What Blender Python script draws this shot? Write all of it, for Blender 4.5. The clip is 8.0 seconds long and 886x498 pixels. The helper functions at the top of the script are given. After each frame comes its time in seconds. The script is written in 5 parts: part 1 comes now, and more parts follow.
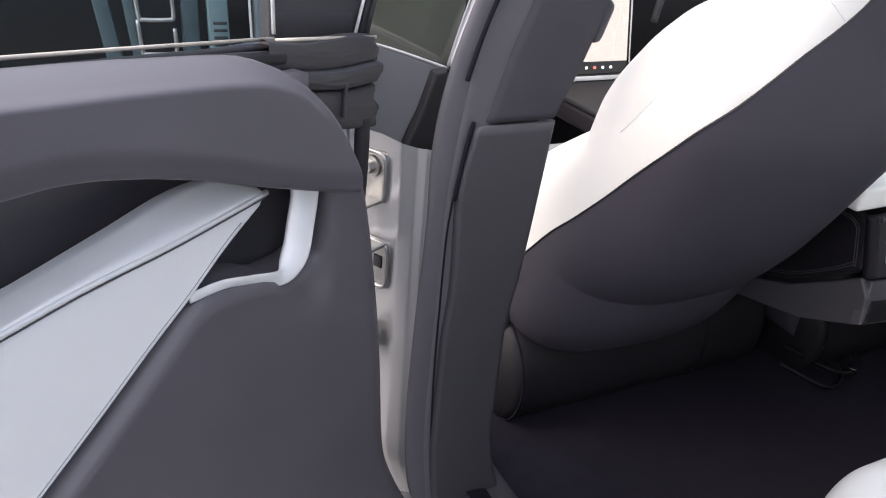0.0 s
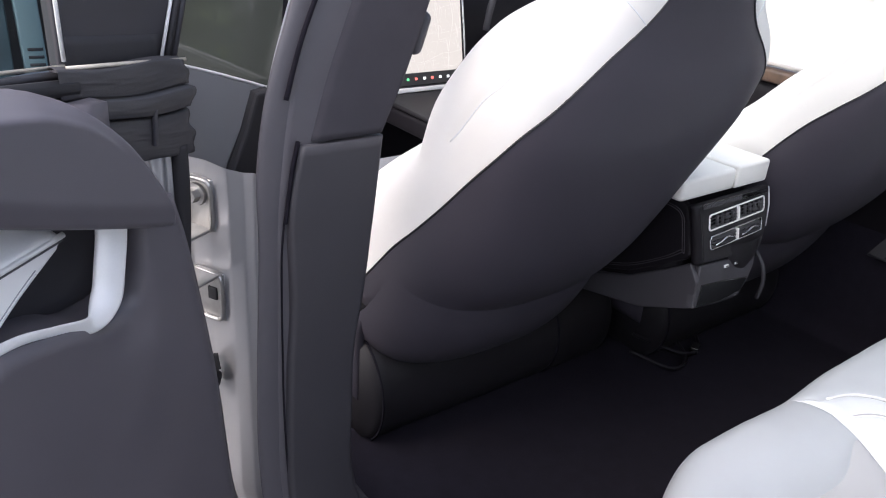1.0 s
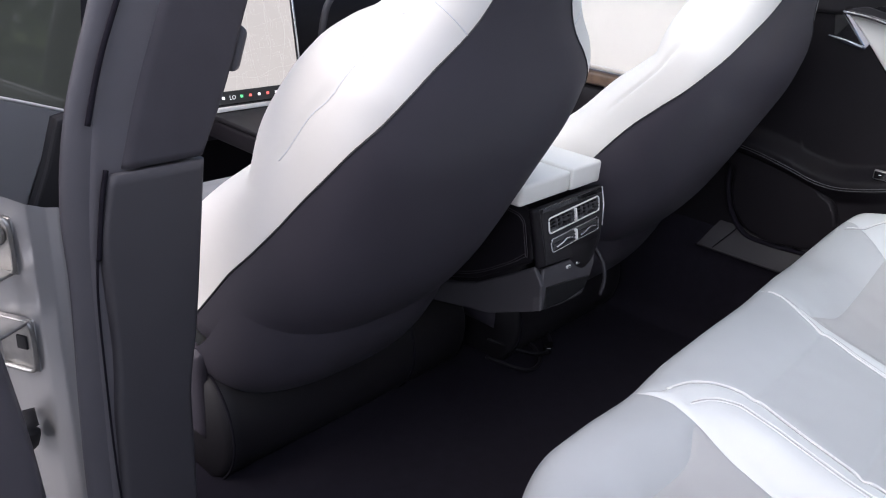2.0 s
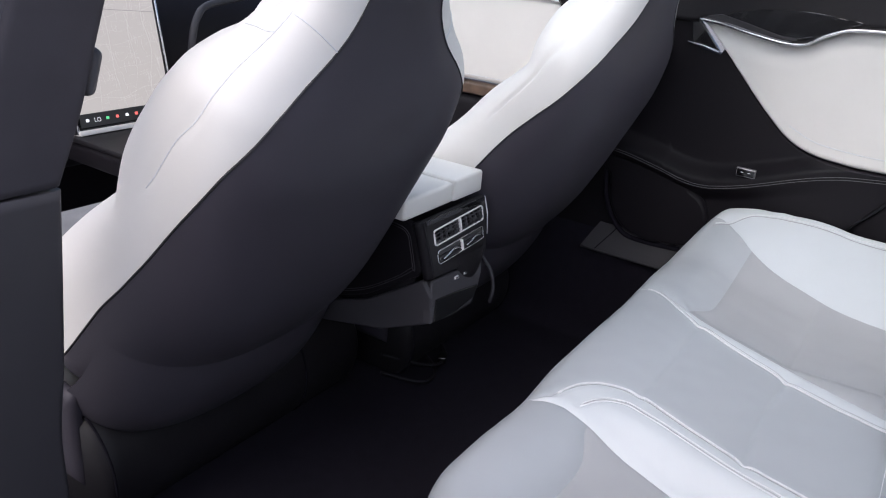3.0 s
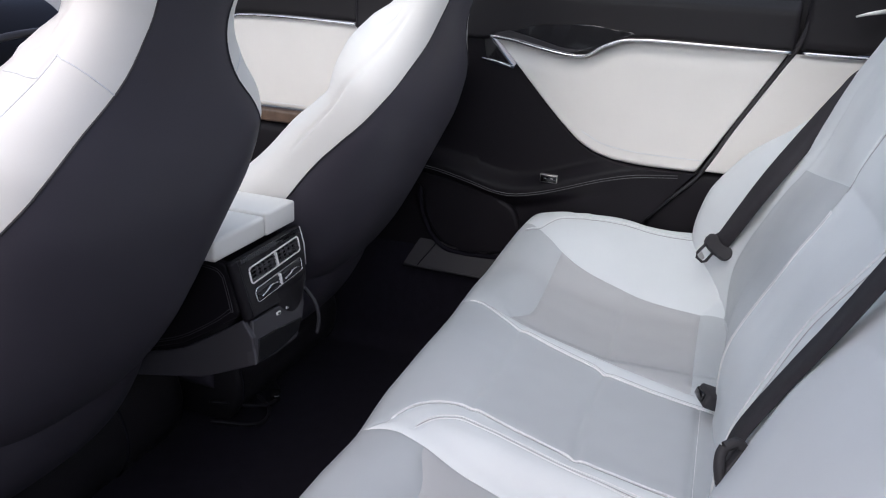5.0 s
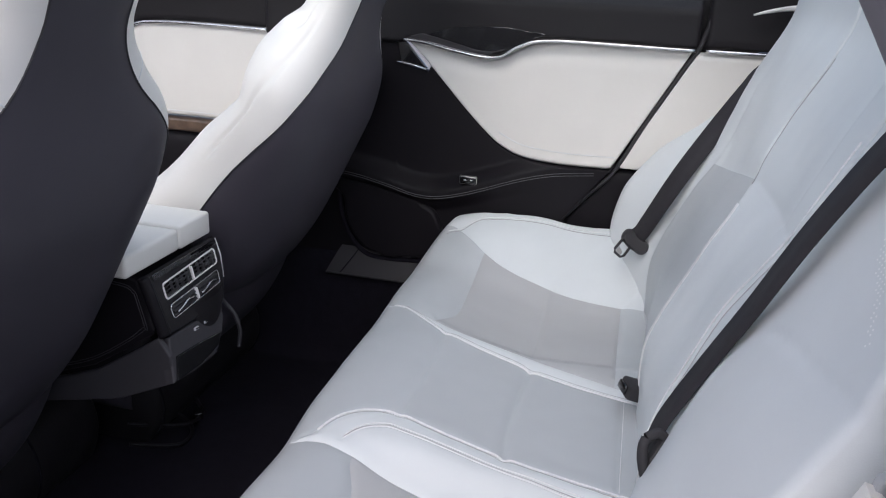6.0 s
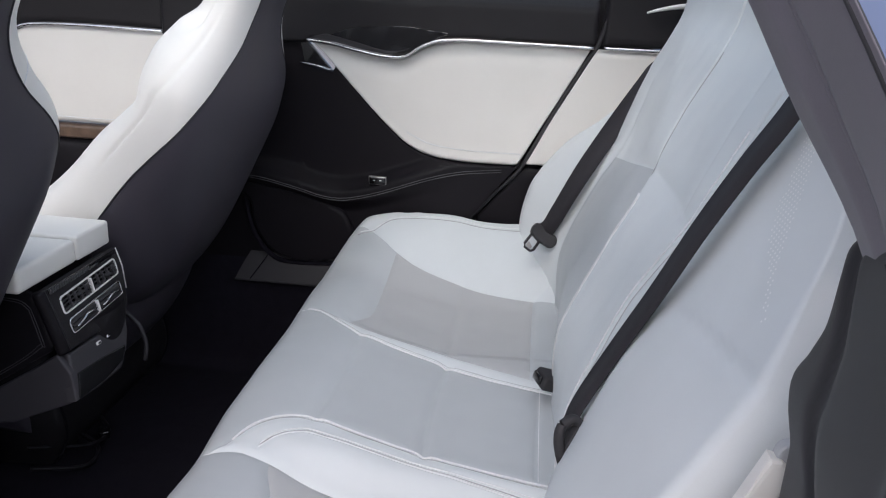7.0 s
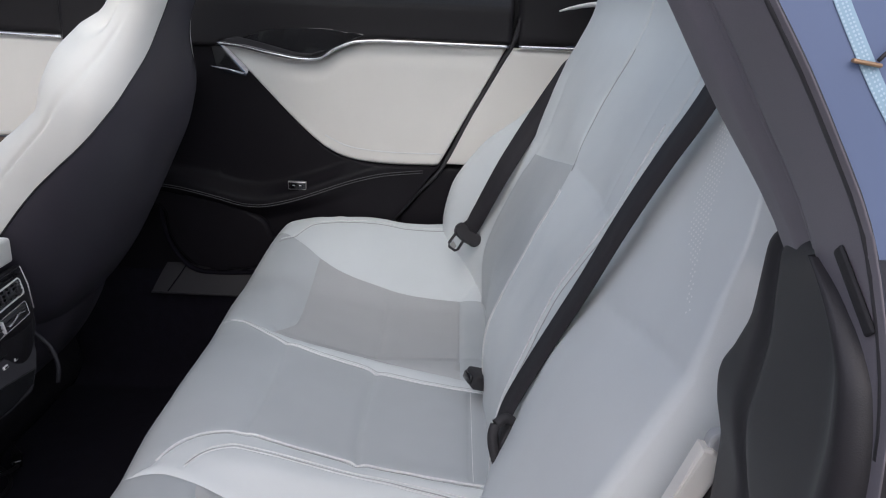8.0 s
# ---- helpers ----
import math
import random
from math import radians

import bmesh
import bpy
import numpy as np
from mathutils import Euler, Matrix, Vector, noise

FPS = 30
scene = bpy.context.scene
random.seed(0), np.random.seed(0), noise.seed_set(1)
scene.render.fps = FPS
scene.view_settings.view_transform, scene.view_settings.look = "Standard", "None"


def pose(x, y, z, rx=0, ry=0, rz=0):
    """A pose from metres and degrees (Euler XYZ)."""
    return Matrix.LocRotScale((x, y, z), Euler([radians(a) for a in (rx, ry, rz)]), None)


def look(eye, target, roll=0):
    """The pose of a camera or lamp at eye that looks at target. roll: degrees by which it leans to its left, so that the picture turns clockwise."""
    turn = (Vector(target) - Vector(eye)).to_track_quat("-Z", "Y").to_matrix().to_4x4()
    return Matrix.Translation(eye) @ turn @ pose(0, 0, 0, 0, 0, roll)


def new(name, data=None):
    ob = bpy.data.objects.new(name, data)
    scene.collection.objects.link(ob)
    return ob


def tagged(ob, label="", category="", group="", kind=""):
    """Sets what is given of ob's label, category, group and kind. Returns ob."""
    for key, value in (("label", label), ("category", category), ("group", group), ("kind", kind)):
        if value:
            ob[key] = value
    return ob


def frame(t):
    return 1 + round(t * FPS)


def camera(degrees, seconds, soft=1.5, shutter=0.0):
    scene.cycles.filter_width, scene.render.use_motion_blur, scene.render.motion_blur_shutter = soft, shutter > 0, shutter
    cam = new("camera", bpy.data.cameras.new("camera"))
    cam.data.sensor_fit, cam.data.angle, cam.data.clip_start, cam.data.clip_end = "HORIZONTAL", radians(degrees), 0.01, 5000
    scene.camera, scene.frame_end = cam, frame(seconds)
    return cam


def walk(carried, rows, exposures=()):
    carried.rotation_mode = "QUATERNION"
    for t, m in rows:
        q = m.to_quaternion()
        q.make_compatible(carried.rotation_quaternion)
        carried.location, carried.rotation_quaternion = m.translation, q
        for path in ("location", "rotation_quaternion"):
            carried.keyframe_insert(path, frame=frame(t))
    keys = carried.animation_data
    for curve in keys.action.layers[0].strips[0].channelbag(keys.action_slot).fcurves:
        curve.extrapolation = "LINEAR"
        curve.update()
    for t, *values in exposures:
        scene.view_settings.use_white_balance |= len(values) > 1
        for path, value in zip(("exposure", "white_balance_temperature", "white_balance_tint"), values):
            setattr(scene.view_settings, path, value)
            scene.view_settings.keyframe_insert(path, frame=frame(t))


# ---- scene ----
cam = camera(59.5, 8.0, 1.1)
PATH = [
    (0, (-1.331, -0.745, 1.133), (-0.497, 0.831, 0.226), 5.0),
    (0.5, (-1.3, -0.746, 1.143), (-0.308, 0.75, 0.26), 4.6),
    (1, (-1.282, -0.746, 1.135), (-0.157, 0.669, 0.279), 4.6),
    (1.5, (-1.257, -0.745, 1.133), (0.014, 0.558, 0.307), 4.8),
    (2, (-1.235, -0.741, 1.134), (0.158, 0.447, 0.328), 5.0),
    (3.5, (-1.208, -0.74, 1.147), (0.425, 0.144, 0.406), 4.4),
    (4, (-1.203, -0.738, 1.152), (0.488, 0.05, 0.432), 3.6),
    (4.5, (-1.197, -0.745, 1.152), (0.542, -0.052, 0.449), 3.5),
    (6, (-1.177, -0.759, 1.15), (0.658, -0.332, 0.478), 2.9),
    (6.5, (-1.177, -0.759, 1.147), (0.683, -0.442, 0.486), 2.9),
    (7, (-1.177, -0.76, 1.144), (0.701, -0.554, 0.488), 2.9),
    (7.5, (-1.173, -0.759, 1.144), (0.716, -0.665, 0.495), 2.7),
    (8, (-1.166, -0.757, 1.143), (0.726, -0.747, 0.497), 2.4),
]
walk(cam, [(t, look(eye, target, roll)) for t, eye, target, roll in PATH], [(0.0, 1.33, 6500, 13), (1.0, 1.17, 6250, 14), (2.0, 0.82, 6100, 15), (3.5, 0.5, 6050, 15), (6.0, 0.44, 6150, 14), (7.0, 0.38, 6170, 13.5), (7.5, 0.30, 6180, 13), (8.0, 0.10, 6200, 13)])

# ---- world, sun, exposure ----
world = bpy.data.worlds.new("sky")
scene.world = world
world.use_nodes = True
wn = world.node_tree.nodes
sky = wn.new("ShaderNodeTexSky")
sky.sky_type, sky.sun_disc = "NISHITA", False
SUN_ELEVATION, SUN_AZIMUTH = 47.0, -83.0      # azimuth from +y towards +x
sky.air_density, sky.dust_density, sky.ozone_density = 0.8, 3.0, 0.6
sky.sun_elevation, sky.sun_rotation = radians(SUN_ELEVATION), radians(SUN_AZIMUTH)
wn["Background"].inputs["Strength"].default_value = 0.15
world.node_tree.links.new(sky.outputs["Color"], wn["Background"].inputs["Color"])
sun = new("sun", bpy.data.lights.new("sun", "SUN"))
sun.data.energy, sun.data.angle, sun.data.color = 1.9, radians(150), (1.0, 0.97, 0.93)
sd = Vector((math.sin(radians(SUN_AZIMUTH)) * math.cos(radians(SUN_ELEVATION)), math.cos(radians(SUN_AZIMUTH)) * math.cos(radians(SUN_ELEVATION)), math.sin(radians(SUN_ELEVATION))))
sun.matrix_world = look(sd * 20, (0, 0, 0))


# ---- materials ----
def material(name, color, rough=0.5, metal=0.0, vary=0.06, scale=6.0, grain=0.0, grain_scale=600.0, bump=0.0, coat=0.0, spec=0.5, sheen=0.0):
    m = bpy.data.materials.new(name)
    m.use_nodes = True
    nt = m.node_tree
    b = nt.nodes["Principled BSDF"]
    b.inputs["Roughness"].default_value = rough
    b.inputs["Metallic"].default_value = metal
    b.inputs["Coat Weight"].default_value = coat
    b.inputs["Specular IOR Level"].default_value = spec
    b.inputs["Sheen Weight"].default_value = sheen
    tc = nt.nodes.new("ShaderNodeTexCoord")
    n1 = nt.nodes.new("ShaderNodeTexNoise")
    n1.inputs["Scale"].default_value, n1.inputs["Detail"].default_value = scale, 5
    nt.links.new(tc.outputs["Object"], n1.inputs["Vector"])
    n2 = nt.nodes.new("ShaderNodeTexNoise")
    n2.inputs["Scale"].default_value, n2.inputs["Detail"].default_value = grain_scale, 2
    nt.links.new(tc.outputs["Object"], n2.inputs["Vector"])
    mix = nt.nodes.new("ShaderNodeMath")
    mix.operation = "MULTIPLY_ADD"
    mix.inputs[1].default_value = grain
    nt.links.new(n2.outputs["Fac"], mix.inputs[0])
    mad = nt.nodes.new("ShaderNodeMath")
    mad.operation = "MULTIPLY"
    mad.inputs[1].default_value = 1.0 - grain
    nt.links.new(n1.outputs["Fac"], mad.inputs[0])
    nt.links.new(mad.outputs[0], mix.inputs[2])
    ramp = nt.nodes.new("ShaderNodeValToRGB")
    ramp.color_ramp.elements[0].position, ramp.color_ramp.elements[1].position = 0.3, 0.7
    ramp.color_ramp.elements[0].color = (*[c * (1 - vary) for c in color], 1)
    ramp.color_ramp.elements[1].color = (*[min(1, c * (1 + vary)) for c in color], 1)
    nt.links.new(mix.outputs[0], ramp.inputs["Fac"])
    nt.links.new(ramp.outputs["Color"], b.inputs["Base Color"])
    rr = nt.nodes.new("ShaderNodeMapRange")
    rr.inputs["To Min"].default_value, rr.inputs["To Max"].default_value = max(0.02, rough - 0.06), min(1, rough + 0.06)
    nt.links.new(n1.outputs["Fac"], rr.inputs["Value"])
    nt.links.new(rr.outputs["Result"], b.inputs["Roughness"])
    if bump:
        bp = nt.nodes.new("ShaderNodeBump")
        bp.inputs["Strength"].default_value, bp.inputs["Distance"].default_value = bump, 0.001
        nt.links.new(n2.outputs["Fac"], bp.inputs["Height"])
        nt.links.new(bp.outputs["Normal"], b.inputs["Normal"])
    return m


def glass(name, color, rough=0.0):
    m = bpy.data.materials.new(name)
    m.use_nodes = True
    b = m.node_tree.nodes["Principled BSDF"]
    b.inputs["Base Color"].default_value = (*color, 1)
    b.inputs["Transmission Weight"].default_value = 1.0
    b.inputs["Roughness"].default_value = rough
    b.inputs["IOR"].default_value = 1.12
    return m


WHITE = material("white_leather", (0.735, 0.715, 0.675), 0.46, vary=0.025, scale=9, grain=0.25, grain_scale=900, bump=0.12)
# Lit copy of WHITE: extra brightness painted in for the open door's wedge.
WEDGE = material("lit_white_leather", (0.86, 0.85, 0.83), 0.46, vary=0.025, scale=9, grain=0.25, grain_scale=900, bump=0.12)
# PADS and MID colours hold the sky's blue cast; MID is dimmed too.
PADS = material("sky_tinted_white_leather", (0.625, 0.655, 0.665), 0.46, vary=0.03, scale=9, grain=0.25, grain_scale=900, bump=0.14)
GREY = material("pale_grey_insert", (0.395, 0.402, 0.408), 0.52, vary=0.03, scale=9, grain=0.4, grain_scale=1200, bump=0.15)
MID = material("sky_tinted_grey_leather", (0.425, 0.450, 0.466), 0.46, vary=0.03, scale=9, grain=0.25, grain_scale=900, bump=0.14)
THREAD = material("pale_thread", (0.70, 0.71, 0.715), 0.7, vary=0.1, scale=300)
STITCH = material("grey_thread", (0.10, 0.10, 0.105), 0.8, vary=0.1, scale=300)
SEAM = material("seam_shadow", (0.36, 0.365, 0.37), 0.8, vary=0.05)
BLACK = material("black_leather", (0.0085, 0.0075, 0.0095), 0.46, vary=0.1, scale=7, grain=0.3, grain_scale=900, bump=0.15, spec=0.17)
SHELL = material("seat_back_vinyl", (0.046, 0.042, 0.053), 0.5, vary=0.08, scale=5, grain=0.3, grain_scale=1000, bump=0.1, spec=0.28)
TRIM = material("dark_grey_plastic", (0.039, 0.037, 0.043), 0.55, vary=0.1, scale=12, grain=0.4, grain_scale=1500, bump=0.2)
SUEDE = material("charcoal_fabric", (0.052, 0.049, 0.057), 0.9, vary=0.14, scale=18, grain=0.5, grain_scale=1800, bump=0.3, spec=0.15)
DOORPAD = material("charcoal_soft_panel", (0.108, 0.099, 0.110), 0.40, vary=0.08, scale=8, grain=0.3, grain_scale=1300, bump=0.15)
RUBBER = material("black_rubber", (0.022, 0.021, 0.024), 0.68, vary=0.2, scale=30, grain=0.4, bump=0.15)
SEALMAT = material("grey_rubber_seal", (0.046, 0.044, 0.048), 0.5, vary=0.12, scale=25, grain=0.4, bump=0.15)
CARPET = material("black_carpet", (0.0115, 0.0102, 0.0150), 0.95, vary=0.5, scale=40, grain=0.7, grain_scale=700, bump=0.9, spec=0.1)
FRAME = material("grey_frame_plastic", (0.082, 0.077, 0.087), 0.5, vary=0.1, scale=14, grain=0.4, grain_scale=1500, bump=0.2)
POST = material("grey_pillar_trim", (0.215, 0.195, 0.22), 0.5, vary=0.1, scale=20, grain=0.4, grain_scale=1500, bump=0.15)
SIDE = material("dark_side_plastic", (0.024, 0.0225, 0.026), 0.5, vary=0.1, scale=14, grain=0.4, grain_scale=1500, bump=0.2)
SILVER = material("silver_body_paint", (0.43, 0.43, 0.44), 0.30, metal=0.5, vary=0.03, scale=6, grain=0.1, grain_scale=2500, coat=0.4)
CHROME = material("satin_chrome", (0.72, 0.72, 0.74), 0.2, metal=1.0, vary=0.03, scale=30)
SATIN = material("satin_aluminium", (0.80, 0.79, 0.775), 0.34, metal=0.2, vary=0.04, scale=25, grain=0.3)
TAN = material("weathered_tan_strip", (0.50, 0.45, 0.38), 0.45, metal=0.2, vary=0.15, scale=60)
STEEL = material("zinc_plated_steel", (0.40, 0.395, 0.385), 0.4, metal=0.9, vary=0.12, scale=60)
INNER = material("dark_cabin_plastic", (0.012, 0.011, 0.013), 0.5, vary=0.1, scale=12, grain=0.4, grain_scale=1500, bump=0.2, spec=0.3)
GLOSS = material("gloss_black", (0.008, 0.008, 0.009), 0.12, vary=0.1, coat=0.5)
BELT = material("black_belt_webbing", (0.017, 0.0150, 0.0190), 0.75, vary=0.15, scale=40, grain=0.6, grain_scale=900, bump=0.5)
LINER = material("bounce_headliner", (0.62, 0.62, 0.61), 0.95, vary=0.06, scale=20, grain=0.4, bump=0.2)
GROUND = material("bounce_ground", (0.20, 0.195, 0.188), 0.9, vary=0.25, scale=8, grain=0.5, grain_scale=200, bump=0.6)
WOOD = material("dark_wood_trim", (0.10, 0.065, 0.045), 0.35, vary=0.3, scale=30, coat=0.3)
CLIP = material("brown_metal_clip", (0.42, 0.27, 0.16), 0.35, metal=0.5, vary=0.15, scale=80)
BODY = material("charcoal_body_paint", (0.27, 0.27, 0.29), 0.3, metal=0.3, vary=0.05, scale=12, coat=0.6)
# Base colour lifted to green-grey to stand in for reflected foliage.
GLASSY = material("foliage_reflection_glass", (0.075, 0.082, 0.070), 0.03, vary=0.05, coat=1.0, spec=1.0)
TINT = glass("tinted_glass", (0.55, 0.66, 0.66))


# ---- helpers for shapes ----
def pw(*pts):
    """A smooth monotone curve through (x, y) points."""
    pts = sorted(pts)
    xs, ys = [float(p[0]) for p in pts], [float(p[1]) for p in pts]
    h = [xs[k + 1] - xs[k] for k in range(len(xs) - 1)]
    dl = [(ys[k + 1] - ys[k]) / h[k] for k in range(len(h))]
    m = [dl[0]] + [0.0 if dl[k - 1] * dl[k] <= 0 else 2 * dl[k - 1] * dl[k] / (dl[k - 1] + dl[k]) for k in range(1, len(h))] + [dl[-1]]

    def f(x):
        if x <= xs[0]:
            return ys[0]
        if x >= xs[-1]:
            return ys[-1]
        k = 0
        while x > xs[k + 1]:
            k += 1
        t = (x - xs[k]) / h[k]
        return (2 * t**3 - 3 * t**2 + 1) * ys[k] + (t**3 - 2 * t**2 + t) * h[k] * m[k] + (3 * t**2 - 2 * t**3) * ys[k + 1] + (t**3 - t**2) * h[k] * m[k + 1]
    return f


def step(a, b, x):
    t = min(1, max(0, (x - a) / (b - a)))
    return t * t * (3 - 2 * t)


def spline(pts, n):
    """n points along a Catmull-Rom curve through pts."""
    p = [Vector(q) for q in pts]
    p = [p[0] * 2 - p[1]] + p + [p[-1] * 2 - p[-2]]
    out = []
    for k in range(n):
        a = k / (n - 1) * (len(p) - 3)
        i = min(int(a), len(p) - 4)
        t = a - i
        p0, p1, p2, p3 = p[i:i + 4]
        out.append(0.5 * (2 * p1 + (p2 - p0) * t + (2 * p0 - 5 * p1 + 4 * p2 - p3) * t * t + (3 * p1 - p0 - 3 * p2 + p3) * t**3))
    return out


def mesh(name, verts, faces, mat, parent=None, label="", smooth=True, slots=None):
    me = bpy.data.meshes.new(name)
    me.from_pydata([tuple(v) for v in verts], [], faces)
    bm = bmesh.new()
    bm.from_mesh(me)
    bmesh.ops.recalc_face_normals(bm, faces=bm.faces)
    bm.to_mesh(me)
    bm.free()
    for mt in (mat if isinstance(mat, (list, tuple)) else [mat]):
        me.materials.append(mt)
    if slots:
        me.polygons.foreach_set("material_index", slots)
    me.polygons.foreach_set("use_smooth", [smooth] * len(me.polygons))
    me.update()
    ob = new(name, me)
    ob.parent = parent
    return tagged(ob, label)


def part(name, bm, mat, parent=None, label="", smooth=True):
    bmesh.ops.recalc_face_normals(bm, faces=bm.faces)
    me = bpy.data.meshes.new(name)
    bm.to_mesh(me)
    bm.free()
    me.materials.append(mat)
    me.polygons.foreach_set("use_smooth", [smooth] * len(me.polygons))
    ob = new(name, me)
    ob.parent = parent
    return tagged(ob, label)


def thing(name, label, category, at=None, group="", kind=""):
    ob = new(name)
    ob.empty_display_size = 0.05
    if at is not None:
        ob.matrix_basis = at
    return tagged(ob, label, category, group, kind)


def grid(fn, nu, nv, wrap=False):
    """Vertices and faces of the sheet fn(a, b), a and b from 0 to 1."""
    vs = [fn(i / nu, j / nv) for i in range(nu + (0 if wrap else 1)) for j in range(nv + 1)]
    w = nv + 1
    n = nu if wrap else nu + 1
    fs = [(i * w + j, ((i + 1) % n) * w + j, ((i + 1) % n) * w + j + 1, i * w + j + 1) for i in range(nu) for j in range(nv)]
    return vs, fs


def tube(pts, r, n=8, flat=1.0, up=None, cap=True):
    """A round or flattened tube along pts."""
    p = [Vector(q) for q in pts]
    rad = r if callable(r) else (lambda t: r)
    ref = Vector(up) if up else Vector((0.13, 0.27, 0.95))
    vs, fs = [], []
    for k, q in enumerate(p):
        d = (p[min(k + 1, len(p) - 1)] - p[max(k - 1, 0)]).normalized()
        a = d.cross(ref).normalized()
        b = a.cross(d).normalized()
        rr = rad(k / (len(p) - 1))
        for i in range(n):
            t = 2 * math.pi * i / n
            vs.append(q + a * (rr * math.cos(t)) + b * (rr * flat * math.sin(t)))
    for k in range(len(p) - 1):
        for i in range(n):
            fs.append((k * n + i, k * n + (i + 1) % n, (k + 1) * n + (i + 1) % n, (k + 1) * n + i))
    if cap:
        fs.append(tuple(range(n - 1, -1, -1)))
        fs.append(tuple((len(p) - 1) * n + i for i in range(n)))
    return vs, fs


def seam(name, pts, r, mat, parent, n=40, label=""):
    v, f = tube(spline(pts, n), r, 6)
    return mesh(name, v, f, mat, parent, label)


def box(name, size, at, mat, parent=None, bevel=0.004, seg=3, turn=(0, 0, 0), label=""):
    bm = bmesh.new()
    bmesh.ops.create_cube(bm, size=1.0)
    for v in bm.verts:
        v.co = Vector((v.co.x * size[0], v.co.y * size[1], v.co.z * size[2]))
    bmesh.ops.bevel(bm, geom=bm.edges[:], offset=bevel, segments=seg, affect="EDGES", profile=0.5)
    bm.transform(pose(*at, *turn))
    return part(name, bm, mat, parent, label)


def plate(name, outline, fmap, n0, n1, mat, parent=None, bevel=0.003, label="", rounds=0):
    """A flat plate with an outline (u, z), from depth n0 to n1, its edges rounded."""
    if rounds:
        o = [Vector((*q, 0)) for q in outline]
        o = spline(o + [o[0]], rounds)[:-1]
        outline = [(q.x, q.y) for q in o]
    bm = bmesh.new()
    vs = [bm.verts.new((u, z, n0)) for u, z in outline]
    f = bm.faces.new(vs)
    r = bmesh.ops.extrude_face_region(bm, geom=[f])
    top = [g for g in r["geom"] if isinstance(g, bmesh.types.BMVert)]
    for v in top:
        v.co.z = n1
    ed = [e for e in bm.edges if all(v in top for v in e.verts)]
    if bevel:
        bmesh.ops.bevel(bm, geom=ed, offset=bevel, segments=3, affect="EDGES", profile=0.5)
    for v in bm.verts:
        v.co = fmap(v.co.x, v.co.y, v.co.z)
    bmesh.ops.triangulate(bm, faces=[q for q in bm.faces if len(q.verts) > 4])
    return part(name, bm, mat, parent, label, smooth=False)


def panel(name, fmap, u0, u1, top, bot, depth, mat, parent=None, thick=0.02, r=0.008, nu=70, nv=26, label=""):
    """A padded panel between the curves bot(u) and top(u), depth(u, z) proud, with rolled edges and a skirt of that thickness."""
    top = top if callable(top) else (lambda u, c=top: c)
    bot = bot if callable(bot) else (lambda u, c=bot: c)
    depth = depth if callable(depth) else (lambda u, z, c=depth: c)
    L = abs(u1 - u0)

    def ease(t):
        return 0.5 * t + 0.5 * (1 - math.cos(math.pi * t)) / 2

    def fn(a, b):
        i, j = a * nu, b * nv
        ii = min(max((i - 1) / (nu - 2), 0), 1)
        jj = min(max((j - 1) / (nv - 2), 0), 1)
        u = u0 + (u1 - u0) * ease(ii)
        zb, zt = bot(u), top(u)
        z = zb + (zt - zb) * ease(jj)
        e = min(abs(u - u0), abs(u1 - u), max(0, z - zb), max(0, zt - z))
        n = depth(u, z)
        if e < r:
            n -= r - math.sqrt(max(0, r * r - (r - e) ** 2))
        if i < 1 or i > nu - 1 or j < 1 or j > nv - 1:
            n = depth(u, z) - thick
        return fmap(u, z, n)
    v, f = grid(fn, nu, nv)
    return mesh(name, v, f, mat, parent, label)


# ---- floor, ground, shell ----
def ground():
    # Out of view; its grey is chosen for the light it bounces up.
    v, f = grid(lambda a, b: Vector(((a - 0.5) * 400, (b - 0.5) * 400, -0.16)), 8, 8)
    tagged(mesh("ground", v, f, GROUND), "unseen grey ground under the car, toned for its bounce", "ground", kind="structure")


def cabin_floor():
    def fn(a, b):
        x, y = -0.80 + 1.52 * a, -0.95 + 2.2 * b
        z = 0.12 + 0.005 * noise.noise((x * 6, y * 6, 0.3)) + 0.003 * noise.noise((x * 23, y * 23, 2.0)) + 0.34 * step(0.615, 0.70, x) + 0.05 * step(-0.70, -0.78, x)
        return Vector((x, y, z))
    v, f = grid(fn, 90, 110)
    tagged(mesh("floor", v, f, CARPET), "black carpet floor of the car cabin", "floor", kind="structure")
    # underbody below the carpet
    tagged(box("underbody", (1.50, 3.4, 0.06), (0, -0.1, 0.03), RUBBER, bevel=0.01), "dark flat underbody", "floor", kind="structure")


def near_sill():
    # Barely in view; added to keep low outside light off the floor.
    top = pw((-1.0, 0.37), (-0.20, 0.36), (-0.05, 0.24), (0.06, 0.16), (0.6, 0.16))

    def fn(a, b):
        y = -1.0 + 1.5 * a
        prof = [(-0.700, 0.13), (-0.705, top(y) - 0.02), (-0.720, top(y)), (-0.840, top(y)), (-0.875, top(y) - 0.02), (-0.905, 0.10), (-0.90, -0.02)]
        k = b * (len(prof) - 1)
        i = min(int(k), len(prof) - 2)
        x, z = [prof[i][n] + (prof[i + 1][n] - prof[i][n]) * (k - i) for n in (0, 1)]
        return Vector((x, y, z))
    v, f = grid(fn, 30, 24)
    tagged(mesh("trim_sill", v, f, TRIM), "dark sill under the open door, added to block low light", "sill", kind="structure")


